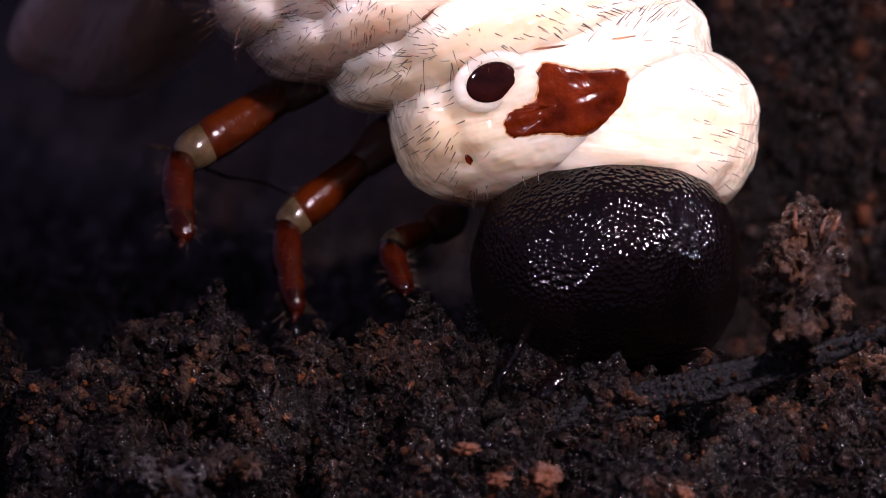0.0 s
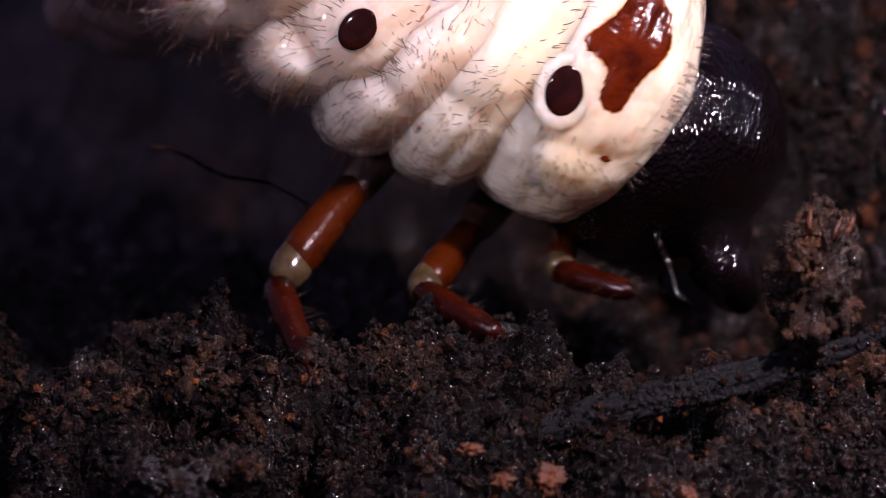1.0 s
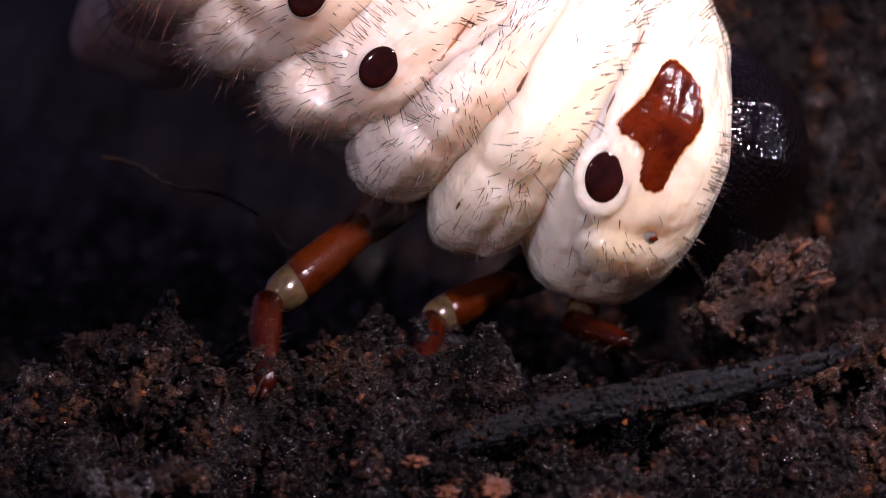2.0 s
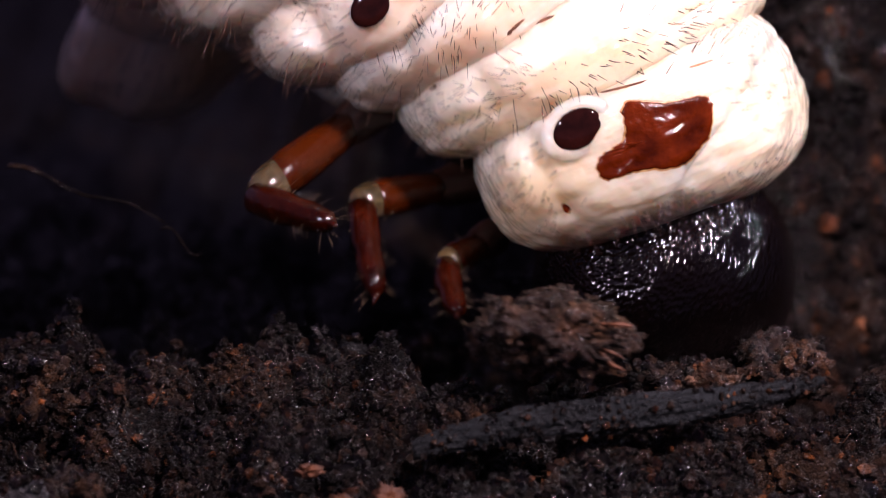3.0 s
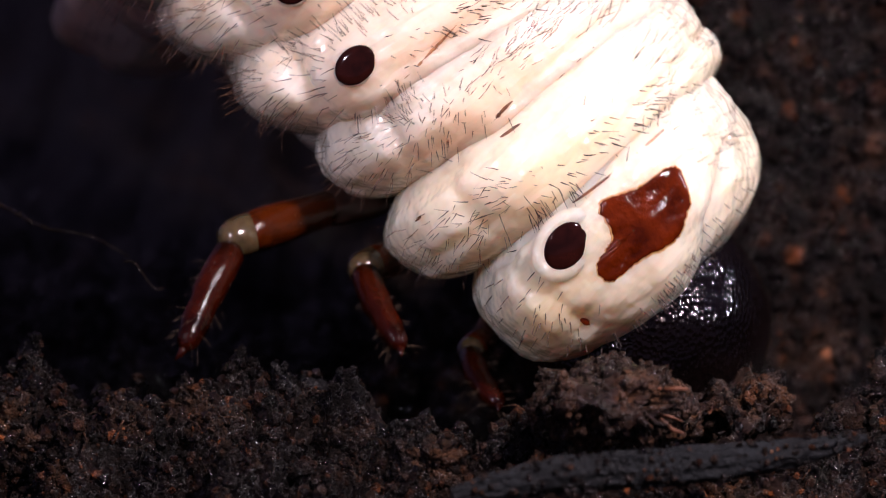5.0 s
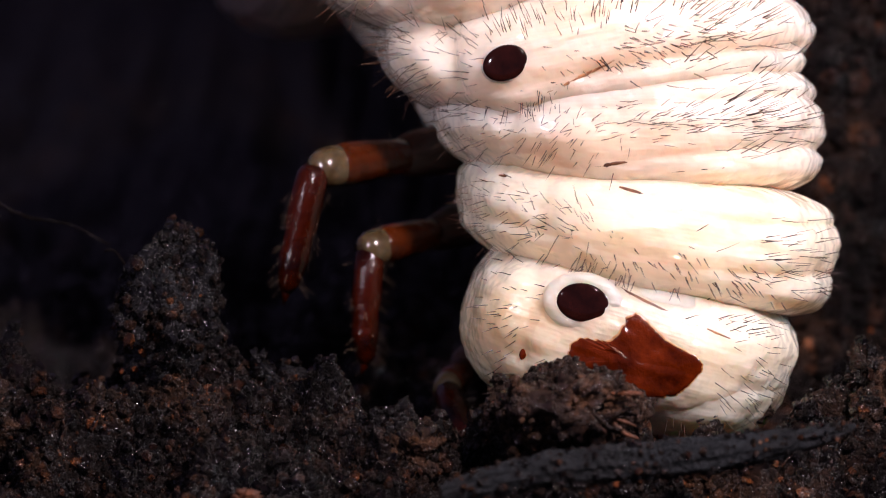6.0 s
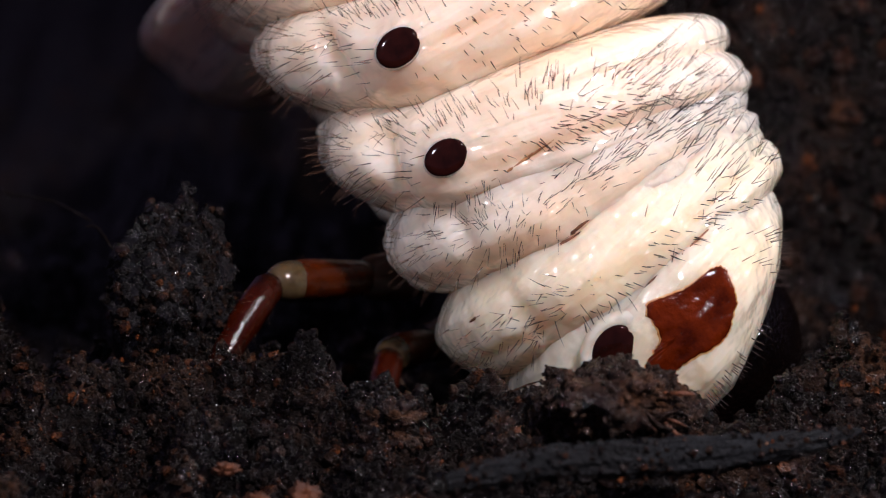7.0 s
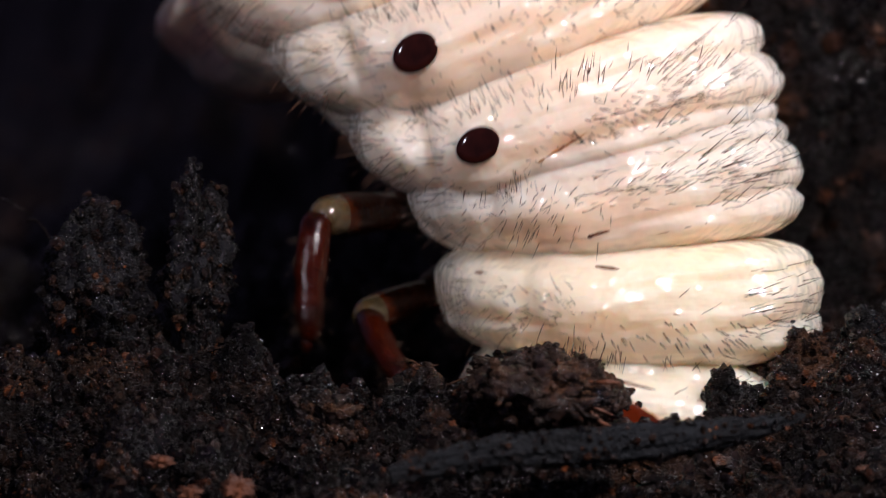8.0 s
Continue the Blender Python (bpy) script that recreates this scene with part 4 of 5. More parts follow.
    walk(mesothorax, [
        (0, pose(0.0016, 0, 0.01261, 0, -21.2, 0)), (0.5, pose(0.00166, 0, 0.01286, 0, -27.9, 0)),
        (0.8, pose(0.00224, 0, 0.01238, 0, -44.3, 0)), (1, pose(0.00394, 0, 0.01135, 0, -56.6, 0)),
        (1.2, pose(0.00499, 0, 0.01127, 0, -61.6, 0)), (2.3, pose(0.01019, 0, 0.00744, 0, -61.4, 0)),
        (2.5, pose(0.0112, 0, 0.00814, 0, -57.2, 0)), (2.8, pose(0.01381, 0, 0.01008, 0, -45.0, 0)),
        (3, pose(0.01489, 0, 0.01187, 0, -29.2, 0)), (3.2, pose(0.01548, 0, 0.01238, 0, -17.2, 0)),
        (3.5, pose(0.01593, 0, 0.01189, 0, -8.5, 0)), (4, pose(0.01423, 0, 0.00963, 0, -48.9, 0)),
        (4.2, pose(0.01452, 0, 0.00877, 0, -55.3, 0)), (5.3, pose(0.01756, 0, 0.00744, 0, -26.1, 0)),
        (5.5, pose(0.02144, 0, 0.00654, 0, -11.8, 0)), (5.7, pose(0.02229, 0, 0.00473, 0, -0.9, 0)),
        (6, pose(0.02177, 0, 0.00359, 0, 8.4, 0)), (6.3, pose(0.02075, 0, 0.00257, 0, -23.3, 0)),
        (6.5, pose(0.02122, 0, 0.0018, 0, -36.8, 0)), (7, pose(0.02135, 0, -0.00042, 0, -39.5, 0)),
        (7.3, pose(0.02313, 0, 0.00048, 0, -28.5, 0)), (7.5, pose(0.02464, 0, 0.00202, 0, -23.5, 0)),
        (7.8, pose(0.02538, 0, -0.0005, 0, 2.0, 0)), (8, pose(0.02549, 0, -0.00273, 0, -1.2, 0))])
    walk(prothorax, [
        (0, pose(0.00274, 0, 0.00944, 0, -15.1, 0)), (0.5, pose(0.00246, 0, 0.01001, 0, -21.7, 0)),
        (0.8, pose(0.00421, 0, 0.01049, 0, -48.6, 0)), (1, pose(0.0067, 0, 0.00899, 0, -63.8, 0)),
        (1.2, pose(0.00804, 0, 0.00915, 0, -70.1, 0)), (2.3, pose(0.01314, 0, 0.00379, 0, -71.4, 0)),
        (2.5, pose(0.01409, 0, 0.0044, 0, -65.1, 0)), (2.8, pose(0.01607, 0, 0.00599, 0, -46.1, 0)),
        (3, pose(0.0161, 0, 0.00797, 0, -24.2, 0)), (3.2, pose(0.01578, 0, 0.00855, 0, -8.9, 0)),
        (3.5, pose(0.01569, 0, 0.0081, 0, 0.0, 0)), (4, pose(0.01658, 0, 0.00612, 0, -53.6, 0)),
        (4.2, pose(0.01712, 0, 0.00504, 0, -63.2, 0)), (5.3, pose(0.0183, 0, 0.00277, 0, -26.2, 0)),
        (5.5, pose(0.02114, 0, 0.00182, 0, -8.1, 0)), (5.7, pose(0.02101, 0, 0.00029, 0, 5.7, 0)),
        (6, pose(0.01983, 0, -0.00051, 0, 16.7, 0)), (6.3, pose(0.02121, 0, -0.00214, 0, -24.5, 0)),
        (6.5, pose(0.02245, 0, -0.00252, 0, -40.5, 0)), (7, pose(0.02267, 0, -0.00456, 0, -48.2, 0)),
        (7.3, pose(0.0235, 0, -0.0043, 0, -34.2, 0)), (7.5, pose(0.02474, 0, -0.00293, 0, -25.5, 0)),
        (7.8, pose(0.02385, 0, -0.00494, 0, 10.1, 0)), (8, pose(0.02382, 0, -0.00775, 0, 5.4, 0))])
    walk(collar, [
        (0, pose(0.00506, 0.00000, 0.00978, 0, 3.9, 0)), (0.5, pose(0.00508, 0.00000, 0.01070, 0, -0.7, 0)),
        (0.8, pose(0.00445, 0.00000, 0.01074, 0, -44.6, 0)), (1, pose(0.00491, 0, 0.00809, 0, -69.8, 0)),
        (1.2, pose(0.00636, 0, 0.00806, 0, -76.1, 0)), (2.3, pose(0.01149, 0, 0.00266, 0, -77.4, 0)),
        (2.5, pose(0.01233, 0, 0.00345, 0, -71.1, 0)), (2.8, pose(0.01528, 0, 0.00587, 0, -48.5, 0)),
        (3, pose(0.0161, 0, 0.00797, 0, -24.2, 0)), (3.2, pose(0.01578, 0, 0.00855, 0, -8.9, 0)),
        (3.5, pose(0.01569, 0, 0.0081, 0, -0.0, 0)), (4, pose(0.01582, 0, 0.00589, 0, -56.0, 0)),
        (4.2, pose(0.01587, 0, 0.00442, 0, -67.4, 0)), (5.3, pose(0.0183, 0, 0.00277, 0, -26.2, 0)),
        (5.5, pose(0.02114, 0, 0.00182, 0, -8.1, 0)), (5.7, pose(0.02066, 0.00000, 0.00031, 0, 1.7, 0)),
        (6, pose(0.01924, 0.00000, -0.00037, 0, 9.7, 0)), (6.3, pose(0.02121, 0, -0.00214, 0, -24.5, 0)),
        (6.5, pose(0.02245, 0, -0.00252, 0, -40.5, 0)), (7, pose(0.02071, 0, -0.00495, 0, -54.2, 0)),
        (7.3, pose(0.02295, 0.00000, -0.00473, 0, -42.2, 0)), (7.5, pose(0.02406, 0.00000, -0.00332, 0, -34.5, 0)),
        (7.8, pose(0.02385, 0, -0.00494, 0, 10.1, 0)), (8, pose(0.02382, 0, -0.00775, 0, 5.4, 0))])
    walk(head, [
        (0, pose(0.0095, 0.0062, -0.0011, 0, -15.1, 0)), (0.5, pose(0.0103, 0.0062, 0.0004, 0, -22.7, 0)),
        (0.8, pose(0.01144, 0.01180, 0.00405, 0, -48.6, 0)), (1, pose(0.01287, 0.01220, 0.00635, 0, -63.8, 0)),
        (1.2, pose(0.01307, 0.01220, 0.00675, 0, -70.1, 0)), (2.3, pose(0.01867, 0.01220, 0.00407, 0, -71.4, 0)),
        (2.5, pose(0.01936, 0.01220, 0.00243, 0, -65.1, 0)), (2.8, pose(0.02150, 0.01220, 0.00151, 0, -46.1, 0)),
        (3, pose(0.02180, 0.01220, -0.00044, 0, -24.2, 0)), (3.2, pose(0.01903, 0.01220, -0.00188, 0, -8.9, 0)),
        (3.5, pose(0.01810, 0.01220, -0.00230, 0, 0.0, 0)), (4, pose(0.02217, 0.01220, 0.00271, 0, -53.6, 0)),
        (4.2, pose(0.02246, 0.01220, 0.00260, 0, -63.2, 0)), (5.3, pose(0.02295, 0.01220, -0.00252, 0, -26.2, 0)),
        (5.5, pose(0.02594, 0.01220, -0.00042, 0, -8.1, 0)), (5.7, pose(0.02554, 0.01220, -0.00275, 0, 5.7, 0)),
        (6, pose(0.02364, 0.01220, -0.00432, 0, 16.7, 0)), (6.3, pose(0.02676, 0.01220, -0.00340, 0, -24.5, 0)),
        (6.5, pose(0.02782, 0.01220, -0.00411, 0, -40.5, 0)), (7, pose(0.02676, 0.01220, -0.00512, 0, -48.2, 0)),
        (7.3, pose(0.02831, 0.01220, -0.00443, 0, -34.2, 0)), (7.5, pose(0.02996, 0.01220, -0.00409, 0, -25.5, 0)),
        (7.8, pose(0.02884, 0.01220, -0.00814, 0, 10.1, 0)), (8, pose(0.02902, 0.01220, -0.01027, 0, 5.4, 0))])
    walk(hind_femur, [
        (0, limb((-0.00992, 0.00999, 0.00902), (-0.01544, 0.00575, 0.00514))), (0.5, limb((-0.00948, 0.01037, 0.00661), (-0.01355, 0.00521, 0.0021))),
        (0.8, limb((-0.00706, 0.01008, 0.00459), (-0.01051, 0.0055, -0.00095))), (1, limb((-0.00571, 0.00991, 0.00357), (-0.00989, 0.00615, -0.00208))),
        (1.2, limb((-0.00458, 0.00994, 0.00254), (-0.00942, 0.00586, -0.0023))), (2.3, limb((-0.00164, 0.01002, 0.00189), (-0.00699, 0.0057, -0.00214))),
        (2.5, limb((-0.00093, 0.01015, 0.00285), (-0.00659, 0.00548, -0.00026))), (2.8, limb((0.00195, 0.01008, 0.00496), (-0.00424, 0.00557, 0.00276))),
        (3, limb((0.00252, 0.0101, 0.00829), (-0.0025, 0.00547, 0.00417))), (3.2, limb((0.00267, 0.01028, 0.01008), (-0.00142, 0.00525, 0.00544))),
        (3.5, limb((0.00313, 0.01006, 0.01122), (-0.00138, 0.00549, 0.00648))), (4, limb((0.00322, 0.01016, 0.00354), (-0.00108, 0.00545, -0.00125))),
        (4.2, limb((0.00331, 0.01016, 0.00279), (-0.00175, 0.00547, -0.0012))), (5.3, limb((0.00402, 0.01376, 0.008), (-0.00175, 0.00845, 0.00659))),
        (5.5, limb((0.00754, 0.0139, 0.0092), (0.00251, 0.00777, 0.00835))), (5.7, limb((0.00895, 0.01397, 0.00911), (0.00413, 0.00767, 0.00825))),
        (6, limb((0.00927, 0.01394, 0.00817), (0.0043, 0.00778, 0.00721))), (6.3, limb((0.00693, 0.01402, 0.00172), (0.00216, 0.00777, 0.00042))),
        (6.5, limb((0.00789, 0.01391, -0.00009), (0.00253, 0.00818, -0.00153))), (7, limb((0.00799, 0.01404, -0.00069), (0.00288, 0.00792, -0.00088))),
        (7.3, limb((0.00947, 0.01418, 0.00292), (0.00489, 0.00766, 0.00272))), (7.5, limb((0.01111, 0.01412, 0.0049), (0.00633, 0.00776, 0.00439))),
        (7.8, limb((0.01274, 0.01423, 0.00485), (0.0083, 0.00762, 0.00446))), (8, limb((0.01358, 0.01425, 0.00302), (0.00916, 0.00762, 0.00256)))])
    walk(hind_tibia, [
        (0, limb((-0.01544, 0.00575, 0.00514), (-0.0146, -0.0005, 0.00003))), (0.5, limb((-0.01355, 0.00521, 0.0021), (-0.01059, -0.0005, -0.00226))),
        (0.8, limb((-0.01051, 0.0055, -0.00095), (-0.00716, -0.0005, -0.00521))), (1, limb((-0.00989, 0.00615, -0.00208), (-0.00716, -0.0005, -0.00773))),
        (1.2, limb((-0.00942, 0.00586, -0.0023), (-0.00735, -0.0005, -0.00795))), (2.3, limb((-0.00699, 0.0057, -0.00214), (-0.00708, -0.0005, -0.00855))),
        (2.5, limb((-0.00659, 0.00548, -0.00026), (-0.00618, -0.0005, -0.0069))), (2.8, limb((-0.00424, 0.00557, 0.00276), (-0.00036, -0.0005, -0.00111))),
        (3, limb((-0.0025, 0.00547, 0.00417), (0.00263, -0.0005, 0.00248))), (3.2, limb((-0.00142, 0.00525, 0.00544), (0.00448, -0.0005, 0.00182))),
        (3.5, limb((-0.00138, 0.00549, 0.00648), (0.00422, -0.0005, 0.0022))), (4, limb((-0.00108, 0.00545, -0.00125), (0.00133, -0.0005, -0.00686))),
        (4.2, limb((-0.00175, 0.00547, -0.0012), (-0.00137, -0.0005, -0.00616))), (5.3, limb((-0.00175, 0.00845, 0.00659), (-0.00468, 0.0055, -0.00003))),
        (5.5, limb((0.00251, 0.00777, 0.00835), (-0.00067, 0.00539, 0.00155))), (5.7, limb((0.00413, 0.00767, 0.00825), (0.00214, 0.00428, 0.00146))),
        (6, limb((0.0043, 0.00778, 0.00721), (0.00247, 0.00778, -0.00094))), (6.3, limb((0.00216, 0.00777, 0.00042), (0.00031, 0.00538, -0.00679))),
        (6.5, limb((0.00253, 0.00818, -0.00153), (0.00049, 0.00345, -0.00715))), (7, limb((0.00288, 0.00792, -0.00088), (-0.00051, 0.00427, -0.00672))),
        (7.3, limb((0.00489, 0.00766, 0.00272), (0.00024, 0.00766, -0.00409))), (7.5, limb((0.00633, 0.00776, 0.00439), (0.00192, 0.00659, -0.00208))),
        (7.8, limb((0.0083, 0.00762, 0.00446), (0.00431, 0.00762, -0.00253))), (8, limb((0.00916, 0.00762, 0.00256), (0.00873, 0.00614, -0.0052)))])
    walk(middle_femur, [
        (0, limb((-0.00530, 0.01303, 0.00496), (-0.00941, 0.01024, 0.00138))), (0.5, limb((-0.00409, 0.01301, 0.00394), (-0.00835, 0.01014, 0.00064))),
        (0.8, limb((-0.00097, 0.01328, 0.00291), (-0.00301, 0.00937, -0.00097))), (1, limb((0.00132, 0.01328, 0.00094), (-0.00150, 0.00938, -0.00245))),
        (1.2, limb((0.00372, 0.01300, 0.00090), (-0.00003, 0.00978, -0.00252))), (2.3, limb((0.00648, 0.01326, -0.00202), (0.00234, 0.00941, -0.00371))),
        (2.5, limb((0.00663, 0.01323, -0.00098), (0.00255, 0.00944, -0.00298))), (2.8, limb((0.00791, 0.01303, 0.00171), (0.00323, 0.00978, -0.00023))),
        (3, limb((0.00781, 0.01335, 0.00487), (0.00365, 0.00933, 0.00390))), (3.2, limb((0.00771, 0.01334, 0.00679), (0.00372, 0.00934, 0.00519))),
        (3.5, limb((0.00749, 0.01309, 0.00714), (0.00360, 0.00961, 0.00423))), (4, limb((0.00849, 0.01373, 0.00103), (0.00659, 0.00911, -0.00183))),
        (4.2, limb((0.01024, 0.01360, -0.00019), (0.00741, 0.00918, -0.00262))), (5.3, limb((0.00831, 0.01661, 0.00367), (0.00567, 0.01164, 0.00291))),
        (5.5, limb((0.01199, 0.01647, 0.00311), (0.00878, 0.01181, 0.00217))), (5.7, limb((0.01226, 0.01649, 0.00278), (0.00907, 0.01179, 0.00208))),
        (6, limb((0.01106, 0.01646, 0.00348), (0.00754, 0.01198, 0.00255))), (6.3, limb((0.01025, 0.01655, -0.00160), (0.00705, 0.01182, -0.00199))),
        (6.5, limb((0.01246, 0.01674, -0.00337), (0.01052, 0.01151, -0.00396))), (7, limb((0.01213, 0.01671, -0.00479), (0.00981, 0.01159, -0.00534))),
        (7.3, limb((0.01294, 0.01672, -0.00177), (0.01064, 0.01158, -0.00216))), (7.5, limb((0.01512, 0.01678, 0.00127), (0.01347, 0.01148, 0.00055))),
        (7.8, limb((0.01557, 0.01665, -0.00108), (0.01290, 0.01171, -0.00192))), (8, limb((0.01526, 0.01661, -0.00212), (0.01205, 0.01199, -0.00335)))])
    walk(middle_tibia, [
        (0, limb((-0.00941, 0.01024, 0.00138), (-0.00831, 0.00450, -0.00520))), (0.5, limb((-0.00835, 0.01014, 0.00064), (-0.00402, 0.00450, -0.00199))),
        (0.8, limb((-0.00301, 0.00937, -0.00097), (0.00033, 0.00450, -0.00193))), (1, limb((-0.00150, 0.00938, -0.00245), (0.00344, 0.00450, -0.00516))),
        (1.2, limb((-0.00003, 0.00978, -0.00252), (0.00275, 0.00450, -0.00556))), (2.3, limb((0.00234, 0.00941, -0.00371), (0.00207, 0.00450, -0.00718))),
        (2.5, limb((0.00255, 0.00944, -0.00298), (0.00231, 0.00450, -0.00712))), (2.8, limb((0.00323, 0.00978, -0.00023), (0.00236, 0.00450, -0.00673))),
        (3, limb((0.00365, 0.00933, 0.00390), (0.00476, 0.00450, -0.00206))), (3.2, limb((0.00372, 0.00934, 0.00519), (0.00860, 0.00450, -0.00013))),
        (3.5, limb((0.00360, 0.00961, 0.00423), (0.00817, 0.00450, -0.00155))), (4, limb((0.00659, 0.00911, -0.00183), (0.01320, 0.00450, -0.00173))),
        (4.2, limb((0.00741, 0.00918, -0.00262), (0.01139, 0.00450, -0.00543))), (5.3, limb((0.00567, 0.01164, 0.00291), (0.00778, 0.00765, -0.00206))),
        (5.5, limb((0.00878, 0.01181, 0.00217), (0.01134, 0.01281, -0.00535))), (5.7, limb((0.00907, 0.01179, 0.00208), (0.01061, 0.01065, -0.00501))),
        (6, limb((0.00754, 0.01198, 0.00255), (0.00721, 0.01151, -0.00492))), (6.3, limb((0.00705, 0.01182, -0.00199), (0.00650, 0.00700, -0.00619))),
        (6.5, limb((0.01052, 0.01151, -0.00396), (0.01121, 0.00629, -0.00744))), (7, limb((0.00981, 0.01159, -0.00534), (0.00958, 0.00617, -0.00845))),
        (7.3, limb((0.01064, 0.01158, -0.00216), (0.00909, 0.00595, -0.00438))), (7.5, limb((0.01347, 0.01148, 0.00055), (0.01349, 0.00663, -0.00373))),
        (7.8, limb((0.01290, 0.01171, -0.00192), (0.01628, 0.00881, -0.00723))), (8, limb((0.01205, 0.01199, -0.00335), (0.01416, 0.00703, -0.00688)))])
    walk(front_femur, [
        (0, limb((-0.00105, 0.01319, 0.00111), (-0.00318, 0.01065, 0.00003))), (0.5, limb((-0.00106, 0.01320, 0.00080), (-0.00297, 0.01070, -0.00071))),
        (0.8, limb((0.00329, 0.01315, 0.00112), (0.00237, 0.01036, -0.00065))), (1, limb((0.00709, 0.01318, 0.00050), (0.00676, 0.01029, -0.00128))),
        (1.2, limb((0.00929, 0.01320, 0.00044), (0.00958, 0.01031, -0.00135))), (2.3, limb((0.01189, 0.01321, -0.00255), (0.01111, 0.01026, -0.00407))),
        (2.5, limb((0.01231, 0.01325, -0.00206), (0.01198, 0.01020, -0.00350))), (2.8, limb((0.01259, 0.01316, -0.00051), (0.01098, 0.01033, -0.00158))),
        (3, limb((0.01045, 0.01315, 0.00129), (0.00868, 0.01041, 0.00020))), (3.2, limb((0.01049, 0.01318, 0.00240), (0.00892, 0.01029, 0.00150))),
        (3.5, limb((0.01055, 0.01321, 0.00199), (0.00897, 0.01024, 0.00154))), (4, limb((0.01324, 0.01318, -0.00032), (0.01163, 0.01029, -0.00117))),
        (4.2, limb((0.01472, 0.01316, -0.00141), (0.01313, 0.01039, -0.00266))), (5.3, limb((0.01316, 0.01592, -0.00269), (0.01214, 0.01282, -0.00358))),
        (5.5, limb((0.01492, 0.01594, -0.00347), (0.01373, 0.01289, -0.00434))), (5.7, limb((0.01469, 0.01595, -0.00444), (0.01367, 0.01289, -0.00545))),
        (6, limb((0.01310, 0.01597, -0.00501), (0.01213, 0.01289, -0.00600))), (6.3, limb((0.01520, 0.01597, -0.00720), (0.01420, 0.01289, -0.00816))),
        (6.5, limb((0.01631, 0.01594, -0.00800), (0.01530, 0.01282, -0.00879))), (7, limb((0.01658, 0.01599, -0.00926), (0.01561, 0.01289, -0.01017))),
        (7.3, limb((0.01671, 0.01599, -0.00810), (0.01576, 0.01289, -0.00902))), (7.5, limb((0.01819, 0.01599, -0.00742), (0.01723, 0.01289, -0.00834))),
        (7.8, limb((0.01826, 0.01601, -0.00892), (0.01733, 0.01289, -0.00980))), (8, limb((0.01772, 0.01602, -0.00899), (0.01681, 0.01289, -0.00987)))])
    walk(front_tibia, [
        (0, limb((-0.00318, 0.01065, 0.00003), (-0.00211, 0.00550, -0.00259))), (0.5, limb((-0.00297, 0.01070, -0.00071), (-0.00092, 0.00550, -0.00332))),
        (0.8, limb((0.00237, 0.01036, -0.00065), (0.00560, 0.00550, -0.00194))), (1, limb((0.00676, 0.01029, -0.00128), (0.01216, 0.00550, -0.00290))),
        (1.2, limb((0.00958, 0.01031, -0.00135), (0.01410, 0.00550, -0.00329))), (2.3, limb((0.01111, 0.01026, -0.00407), (0.01423, 0.00550, -0.00493))),
        (2.5, limb((0.01198, 0.01020, -0.00350), (0.01511, 0.00550, -0.00405))), (2.8, limb((0.01098, 0.01033, -0.00158), (0.01351, 0.00550, -0.00364))),
        (3, limb((0.00868, 0.01041, 0.00020), (0.00934, 0.00550, -0.00257))), (3.2, limb((0.00892, 0.01029, 0.00150), (0.00926, 0.00550, -0.00114))),
        (3.5, limb((0.00897, 0.01024, 0.00154), (0.00997, 0.00550, -0.00108))), (4, limb((0.01163, 0.01029, -0.00117), (0.01454, 0.00550, -0.00223))),
        (4.2, limb((0.01313, 0.01039, -0.00266), (0.01567, 0.00550, -0.00383))), (5.3, limb((0.01214, 0.01282, -0.00358), (0.01345, 0.00916, -0.00613))),
        (5.5, limb((0.01373, 0.01289, -0.00434), (0.01501, 0.00922, -0.00687))), (5.7, limb((0.01367, 0.01289, -0.00545), (0.01497, 0.00922, -0.00797))),
        (6, limb((0.01213, 0.01289, -0.00600), (0.01347, 0.00922, -0.00851))), (6.3, limb((0.01420, 0.01289, -0.00816), (0.01549, 0.00908, -0.01031))),
        (6.5, limb((0.01530, 0.01282, -0.00879), (0.01657, 0.00916, -0.01128))), (7, limb((0.01561, 0.01289, -0.01017), (0.01690, 0.00922, -0.01263))),
        (7.3, limb((0.01576, 0.01289, -0.00902), (0.01706, 0.00922, -0.01152))), (7.5, limb((0.01723, 0.01289, -0.00834), (0.01852, 0.00922, -0.01085))),
        (7.8, limb((0.01733, 0.01289, -0.00980), (0.01863, 0.00922, -0.01228))), (8, limb((0.01681, 0.01289, -0.00987), (0.01816, 0.00922, -0.01235)))])
